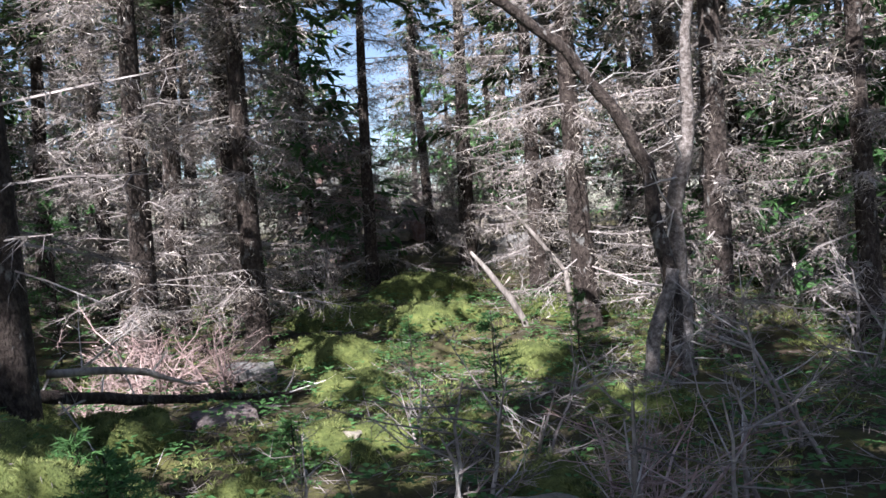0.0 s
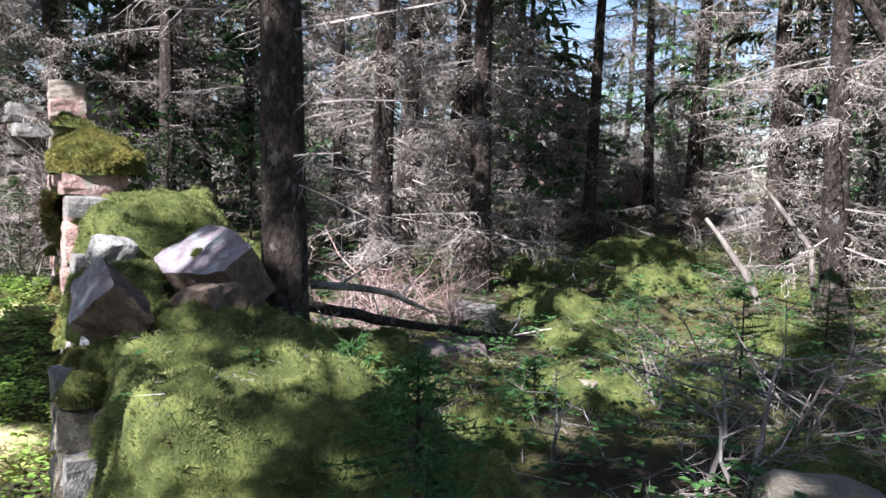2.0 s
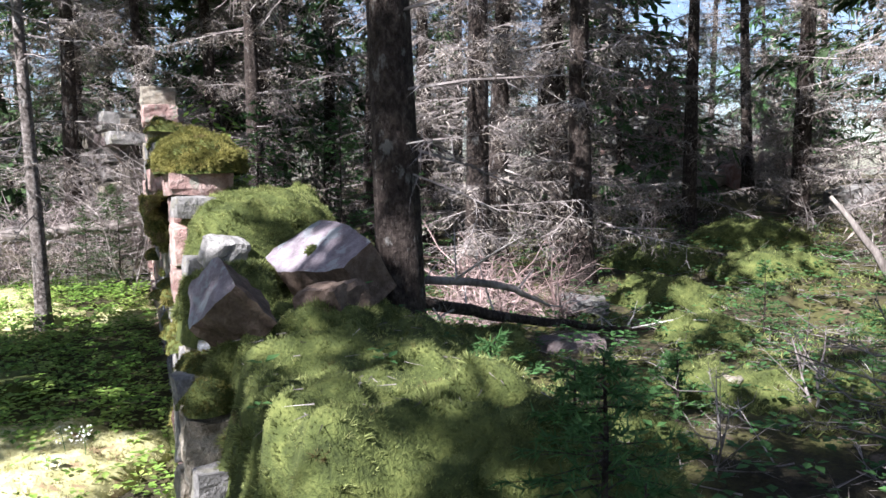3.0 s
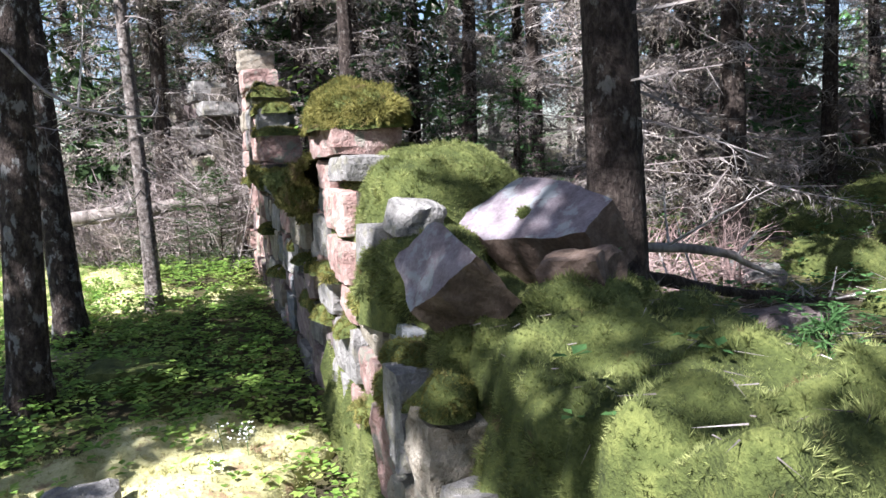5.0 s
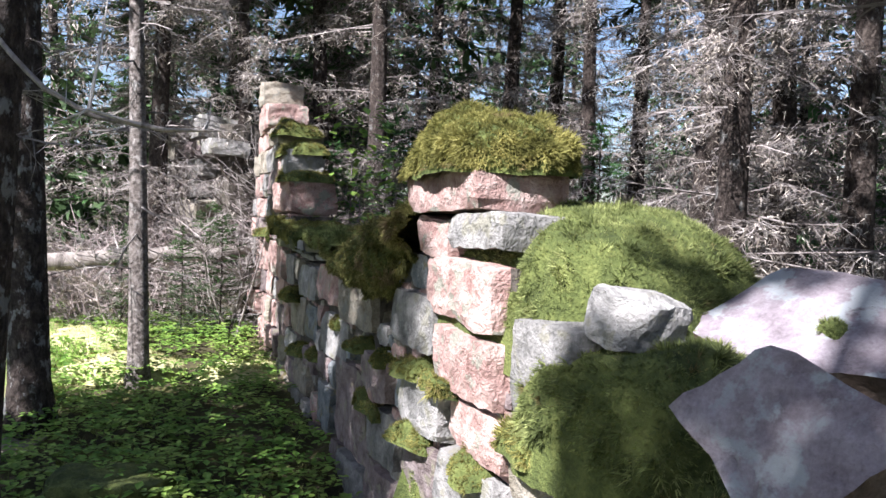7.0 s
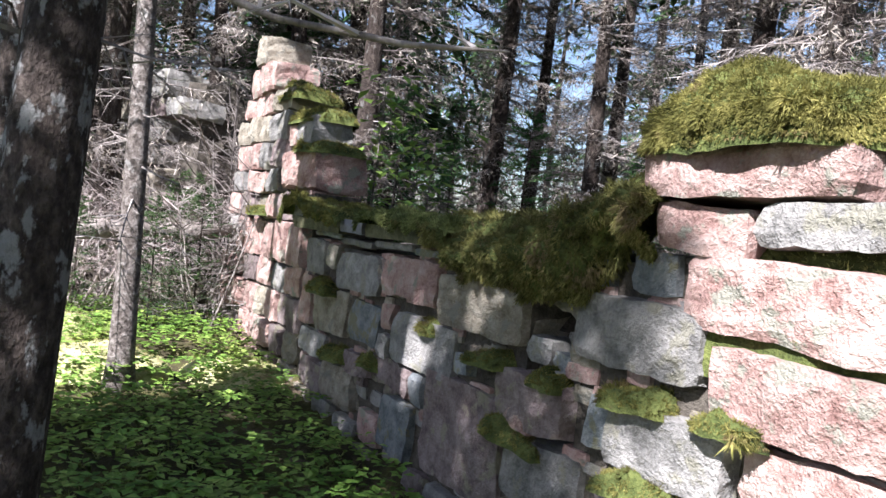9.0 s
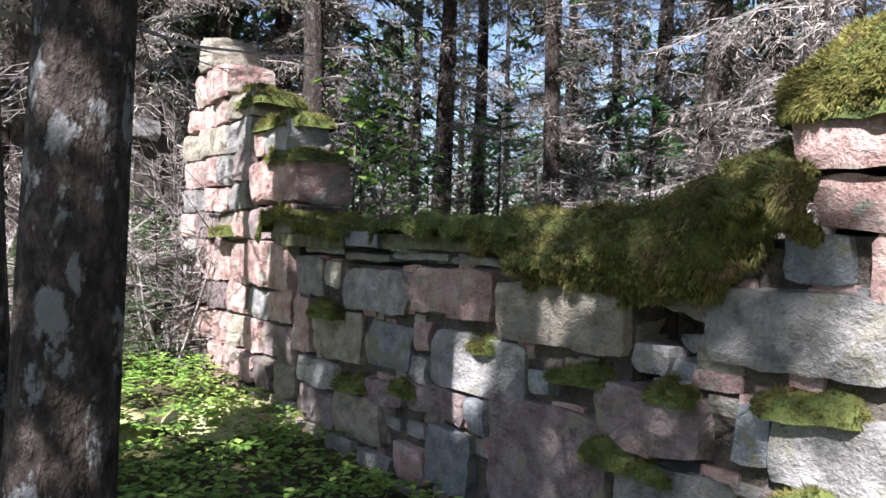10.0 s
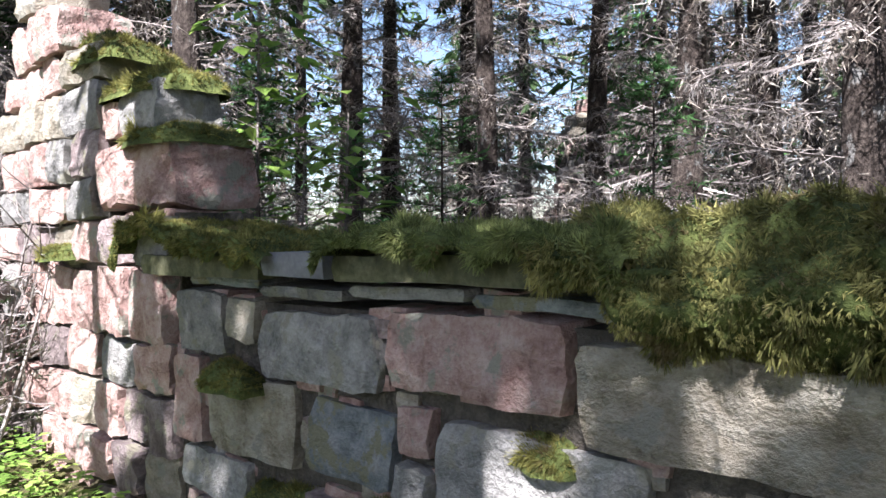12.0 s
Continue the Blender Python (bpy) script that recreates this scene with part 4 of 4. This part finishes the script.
SAPLINGS = [young_spruce(60, 0.45), young_spruce(61, 0.9), young_spruce(62, 1.6)]
for i, (x, y, z, k, kind) in enumerate(((-1.72, 3.42, 0.62, 1.0, 0), (-1.10, 2.35, 0.80, 1.0, 0), (-1.25, 2.75, 0.72, 0.9, 0), (-0.95, 1.95, 0.72, 0.75, 0), (2.3, 3.6, None, 1.0, 1), (2.9, 4.6, None, 1.1, 1), (-1.0, 4.6, None, 1.0, 0), (0.3, 5.6, None, 1.0, 1), (-0.4, 7.4, None, 0.8, 1), (1.2, 7.2, None, 0.9, 1), (-4.4, 8.6, None, 1.3, 2), (-5.6, 9.6, None, 1.4, 2), (-6.9, 9.6, None, 1.5, 2), (-7.3, 8.9, None, 1.2, 2), (2.2, 6.9, None, 1.0, 2), (3.4, 5.2, None, 1.0, 2), (-6.2, 8.9, None, 1.1, 2))):
    sapling = tagged(new("young_spruce"), "small green spruce sapling growing in moss", "sapling", "young spruces")
    sapling.matrix_world = (stand(x, y, i * 50) if z is None else pose(x, y, z, 0, 0, i * 50)) @ Matrix.Scale(k, 4)
    child("stem", SAPLINGS[kind][0], sapling)
    child("needlework", SAPLINGS[kind][1], sapling)
JUNIPER = young_spruce(63, 1.5, NEEDLES)
for i, (x, y, k) in enumerate(((-8.35, 8.42, 1.0), (-8.6, 8.1, 0.85), (-8.8, 8.75, 1.05), (-9.2, 7.9, 0.8))):
    shrub = tagged(new("juniper"), "dark green juniper shrub against the ruin", "shrub", "junipers by the ruin")
    shrub.matrix_world = stand(x, y, i * 80) @ Matrix.Scale(k, 4)
    child("stem", JUNIPER[0], shrub)
    child("needlework", JUNIPER[1], shrub)


def rowan(x, y, tall, seed, leaves):
    random.seed(seed)
    tree = tagged(new("rowan_sapling"), "young broadleaf sapling with bright sunlit leaves", "sapling")
    tree.matrix_world = stand(x, y)
    stem, green = Soup(), Soup()
    top = Vector((0.1, -0.05, tall))
    stem.rod([Vector((0, 0, -0.05)), Vector((0.06, 0.02, tall * 0.5)), top], [0.014, 0.01, 0.003], 5)
    for _ in range(leaves):
        z = tall * random.uniform(0.55, 1.0)
        a = random.uniform(0, 6.283)
        o = Vector((0.1 * z / tall, 0, z)) + Vector((math.cos(a), math.sin(a), 0.2)) * random.uniform(0.02, 0.38)
        d = Vector((math.cos(a), math.sin(a), random.uniform(-0.7, 0.3))).normalized()
        size = random.uniform(0.7, 1.5)
        leaf = child("leaf", LEAF_MESH, tree, Matrix.Translation(o) @ d.to_track_quat("Y", "Z").to_matrix().to_4x4() @ Matrix.Scale(size, 4))
        stem.spike(Vector((0.1 * z / tall, 0, z - 0.05)), o, 0.003)
    child("stem", stem.mesh("stem", BARK_PALE), tree)


leaf_soup = Soup()
leaf_soup.leaf(Vector((0, 0, 0)), Vector((0, 0.10, -0.01)), Vector((0.033, 0, 0)))
LEAF_MESH = leaf_soup.mesh("leaf", LEAF)
rowan(-6.75, 8.15, 2.2, 5, 110)
rowan(-6.3, 8.2, 1.8, 6, 90)
rowan(-6.5, 7.85, 1.5, 7, 70)


# ---- ground cover ----
def cover(name, count, where, draw, mat, label):
    random.seed(len(name) * 13)
    soup = Soup()
    for _ in range(count):
        spot = where()
        if spot:
            draw(soup, Vector((spot[0], spot[1], height(*spot))))
    tagged(new(name, soup.mesh(name, mat)), label, "plants", kind="stuff")


def left_spot():
    s, n = random.uniform(-3.2, 9.5), random.uniform(0.05, 6.5)
    p = WALL @ Vector((s, n, 0))
    if noise.noise(Vector((p.x * 0.9, p.y * 0.9, 2.0))) < -0.5:
        return None
    if s < 0.6 and n < 2.4 and random.random() < 0.75:
        return None
    return p.x, p.y


def right_spot():
    x, y = random.uniform(-4.5, 5), random.uniform(1.2, 13)
    p = TO_WALL @ Vector((x, y, 0))
    return None if p.y > -0.9 and p.x > -4.2 else (x, y)


def draw_herb(soup, p):
    h = random.uniform(0.05, 0.20)
    turn = random.uniform(0, 6.283)
    for k in range(random.choice((3, 4, 5))):
        a = turn + k * 1.5 + random.uniform(-0.3, 0.3)
        d = Vector((math.cos(a), math.sin(a), random.uniform(-0.25, 0.35)))
        size = random.uniform(0.035, 0.075)
        o = p + Vector((0, 0, h)) + d * 0.012
        soup.leaf(o, o + d * size, d.cross(Vector((0, 0, 1))).normalized() * size * 0.36)


def draw_moss(soup, p):
    if noise.noise(p * 1.1) < -0.05:
        return
    for _ in range(6):
        d = Vector((random.uniform(-1, 1), random.uniform(-1, 1), random.uniform(0.2, 1.2))).normalized()
        soup.blade(p, p + d * random.uniform(0.03, 0.075), 0.010)


def draw_twig(soup, p):
    a = random.uniform(0, 6.283)
    d = Vector((math.cos(a), math.sin(a), random.uniform(-0.05, 0.35)))
    length = random.uniform(0.1, 0.6)
    soup.spike(p + Vector((0, 0, 0.02)), p + Vector((0, 0, 0.02)) + d * length, 0.005)
    for _ in range(3):
        o = p + d * length * random.uniform(0.2, 0.9)
        soup.spike(o, o + Vector((random.uniform(-1, 1), random.uniform(-1, 1), random.uniform(-0.1, 0.7))) * 0.14, 0.003)


def draw_grass(soup, p):
    for _ in range(9):
        d = Vector((random.uniform(-0.5, 0.5), random.uniform(-0.5, 0.5), 1)).normalized()
        soup.blade(p, p + d * random.uniform(0.15, 0.4), 0.006)


cover("herb_carpet", 17000, left_spot, draw_herb, LEAF, "carpet of low green leafy herbs")
cover("sprig_carpet", 5000, right_spot, draw_herb, YOUNG, "scattered green bilberry sprigs on the forest floor")
cover("moss_carpet", 26000, right_spot, draw_moss, MOSSBLADE, "loose feathery moss over the forest floor")
cover("floor_moss", 14000, left_spot, draw_moss, MOSSBLADE, "loose moss under the herbs")
cover("twig_litter", 1900, right_spot, draw_twig, BRUSH, "dry twigs strewn over the forest floor")
cover("grass_growth", 260, lambda: (random.uniform(-10.5, -8.6), random.uniform(5.6, 7.6)), draw_grass, LEAF, "thin upright grass at the wood edge")
for i, (x, y, w, h) in enumerate(((-0.75, 5.2, 0.9, 0.30), (-0.1, 5.5, 0.7, 0.25), (0.1, 2.6, 0.7, 0.20), (0.6, 4.0, 0.9, 0.22), (-1.3, 8.5, 1.2, 0.35), (-0.2, 9.8, 1.4, 0.40), (-2.4, 5.3, 0.9, 0.42), (1.3, 5.3, 0.8, 0.25), (-1.2, 4.1, 0.8, 0.22), (-0.4, 11.8, 1.6, 0.5), (1.6, 9.9, 1.3, 0.4), (-0.9, 6.9, 0.9, 0.25), (0.9, 7.6, 1.1, 0.3), (-1.5, 10.3, 1.3, 0.4), (-3.7, 1.6, 0.8, 0.1))):
    moss_body("moss_hummock", 22, 20, dome(-w / 2, w / 2, -w * 0.4, w * 0.4, -0.10, h * 0.62, i + 40, 2.0, 0.10), "rounded moss hummock on the forest floor", None, 1500, 0.04, 0, stand(x, y, i * 40, 0, 0, 0))


# ---- second ruin beyond the far jamb ----
ruin = tagged(new("wall_beyond"), "dark tumbled ruin of rough stone under the trees", "wall", kind="structure")
ruin.matrix_world = WALL @ pose(8.3, 0.35, 0, 0, 0, 14)
heart = rough_block("wall_core", (1.7, 0.5, 2.8), MORTAR, 90, (6, 3, 10), 0.06, 0.5)
child("wall_core", heart, ruin, pose(0, -0.2, 1.4), "dark rubble inside the ruin")
random.seed(77)
z = 0.1
while z < 2.9:
    h = random.uniform(0.18, 0.34)
    s = -0.9
    while s < 0.85:
        w = random.uniform(0.25, 0.7)
        if random.random() < 0.85:
            me = rough_block("stone", (w, 0.5, h - 0.03), STONE[random.choice(("grey", "purple", "buff"))], z * 31 + s, (5, 2, 3), 0.025, 1.0)
            child("stone", me, ruin, pose(s + w / 2, random.uniform(-0.02, 0.14), z + h / 2, random.uniform(-4, 4), random.uniform(-4, 4), random.uniform(-6, 6)))
        s += w
    z += h

# ---- broken wall on the knoll ----
knoll_wall = tagged(new("wall_knoll"), "short broken wall of pale pinkish stone on the knoll", "wall", kind="structure")
knoll_wall.matrix_world = pose(-2.3, 16.8, height(-2.3, 16.8) - 0.1, 0, 0, 8)
child("wall_core", rough_block("wall_core", (1.5, 0.4, 1.6), MORTAR, 95, (5, 3, 6), 0.06, 0.5), knoll_wall, pose(0, 0.15, 0.8), "dark rubble inside the broken wall")
z = 0.0
while z < 2.0:
    h = random.uniform(0.17, 0.28)
    s = -0.85 + random.uniform(0, 0.15) + 0.25 * max(0, z - 0.9)
    while s < 0.8 - 0.55 * max(0, z - 1.0):
        w = random.uniform(0.25, 0.55)
        me = rough_block("stone", (w - 0.02, 0.5, h - 0.02), STONE[random.choice(("pink", "buff", "pink", "grey"))], z * 17 + s, (4, 2, 3), 0.03, 1.0)
        child("stone", me, knoll_wall, pose(s + w / 2, random.uniform(-0.05, 0.05), z + h / 2, random.uniform(-4, 4), random.uniform(-5, 5), random.uniform(-7, 7)))
        s += w
    z += h

# ---- white flowering herb before the wall ----
for i, (s, n) in enumerate(((0.25, 0.62), (0.4, 0.75), (0.1, 0.8))):
    p = WALL @ Vector((s, n, 0))
    flower = tagged(new("flowering_herb"), "pale flowering herb on a thin stalk", "herb", "pale flowering herbs")
    flower.matrix_world = stand(p.x, p.y, i * 60)
    stalk, bloom = Soup(), Soup()
    tall = 0.42 - 0.06 * i
    stalk.rod([Vector((0, 0, 0)), Vector((0.02, 0, tall * 0.5)), Vector((0, 0.02, tall))], [0.004, 0.003, 0.002], 4)
    rn = random.Random(i)
    for _ in range(40):
        o = Vector((rn.uniform(-0.05, 0.05), rn.uniform(-0.05, 0.05), tall - rn.uniform(0, 0.12)))
        d = Vector((rn.uniform(-1, 1), rn.uniform(-1, 1), rn.uniform(0, 1))).normalized()
        bloom.leaf(o, o + d * 0.018, d.cross(Vector((0.1, 0.2, 1))).normalized() * 0.007)
    child("stalk", stalk.mesh("stalk", YOUNG), flower)
    child("bloom", bloom.mesh("bloom", BLOSSOM), flower)["kind"] = "stuff"

# dry moss hummocks; their pale colour also carries the brightness of sunlit ground
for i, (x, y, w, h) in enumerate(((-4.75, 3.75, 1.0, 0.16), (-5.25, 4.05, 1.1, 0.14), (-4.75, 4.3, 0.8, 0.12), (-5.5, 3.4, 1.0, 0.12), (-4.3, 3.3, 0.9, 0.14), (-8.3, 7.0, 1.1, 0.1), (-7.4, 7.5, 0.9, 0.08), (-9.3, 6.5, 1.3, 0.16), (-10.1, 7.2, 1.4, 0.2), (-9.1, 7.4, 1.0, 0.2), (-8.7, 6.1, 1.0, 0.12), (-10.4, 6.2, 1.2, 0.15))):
    moss_body("moss_hummock", 22, 20, dome(-w / 2, w / 2, -w * 0.45, w * 0.45, -0.08, h, i + 70, 2.2, 0.06), "dry moss and litter, coloured pale for the sunlight on it", None, 1300, 0.03, 0, stand(x, y, i * 40, 0, 0, 0), mat=SUNLIT_DRYMOSS)

# ---- litter and sprigs on the bank ----
random.seed(91)
litter, sprigs = Soup(), Soup()
for _ in range(130):
    p = WALL @ Vector(mound_shape(random.uniform(0.15, 0.55), random.uniform(0.10, 0.6)))
    if random.random() < 0.88:
        a = random.uniform(0, 6.283)
        litter.spike(p + Vector((0, 0, 0.015)), p + Vector((math.cos(a), math.sin(a), random.uniform(-0.1, 0.2))) * random.uniform(0.04, 0.12), 0.0025)
    else:
        draw_herb(sprigs, p - Vector((0, 0, 0.08)))
tagged(new("bank_litter", litter.mesh("bank_litter", BRUSH)), "dry twigs lying on the mossy bank", "twigs", kind="stuff")
tagged(new("bank_sprigs", sprigs.mesh("bank_sprigs", YOUNG)), "green sprigs growing on the mossy bank", "plants", kind="stuff")
rock("rock", (0.34, 0.3, 0.2), STONE["grey"], pose(-5.0, 3.15, -0.02, 6, 3, 40), "pale angular stone in sunlit moss", 51)
rock("rock", (0.5, 0.42, 0.3), STONE["buff"], pose(0.35, 3.2, 0.5, 4, 6, 10), "sunlit mossy boulder among bare shrubs", 52, rounding=1.8)
rock("rock", (0.34, 0.24, 0.12), STONE["buff"], pose(-0.72, 5.2, 0.47, 4, 6, 70), "pale stone lying on a moss hummock", 53, rounding=1.8)
for i in range(26):
    r2 = random.Random(i)
    x, y = r2.uniform(-3.2, 1.5), r2.uniform(14, 19)
    rock("rock", (r2.uniform(0.4, 1.1), r2.uniform(0.4, 0.8), r2.uniform(0.25, 0.6)), STONE[r2.choice(("grey", "pink", "buff"))], stand(x, y, r2.uniform(0, 180), r2.uniform(-12, 12), r2.uniform(-12, 12), -0.08), "tumbled stone on the wooded knoll", 100 + i, (4, 4, 3), 0.05, 1.4)
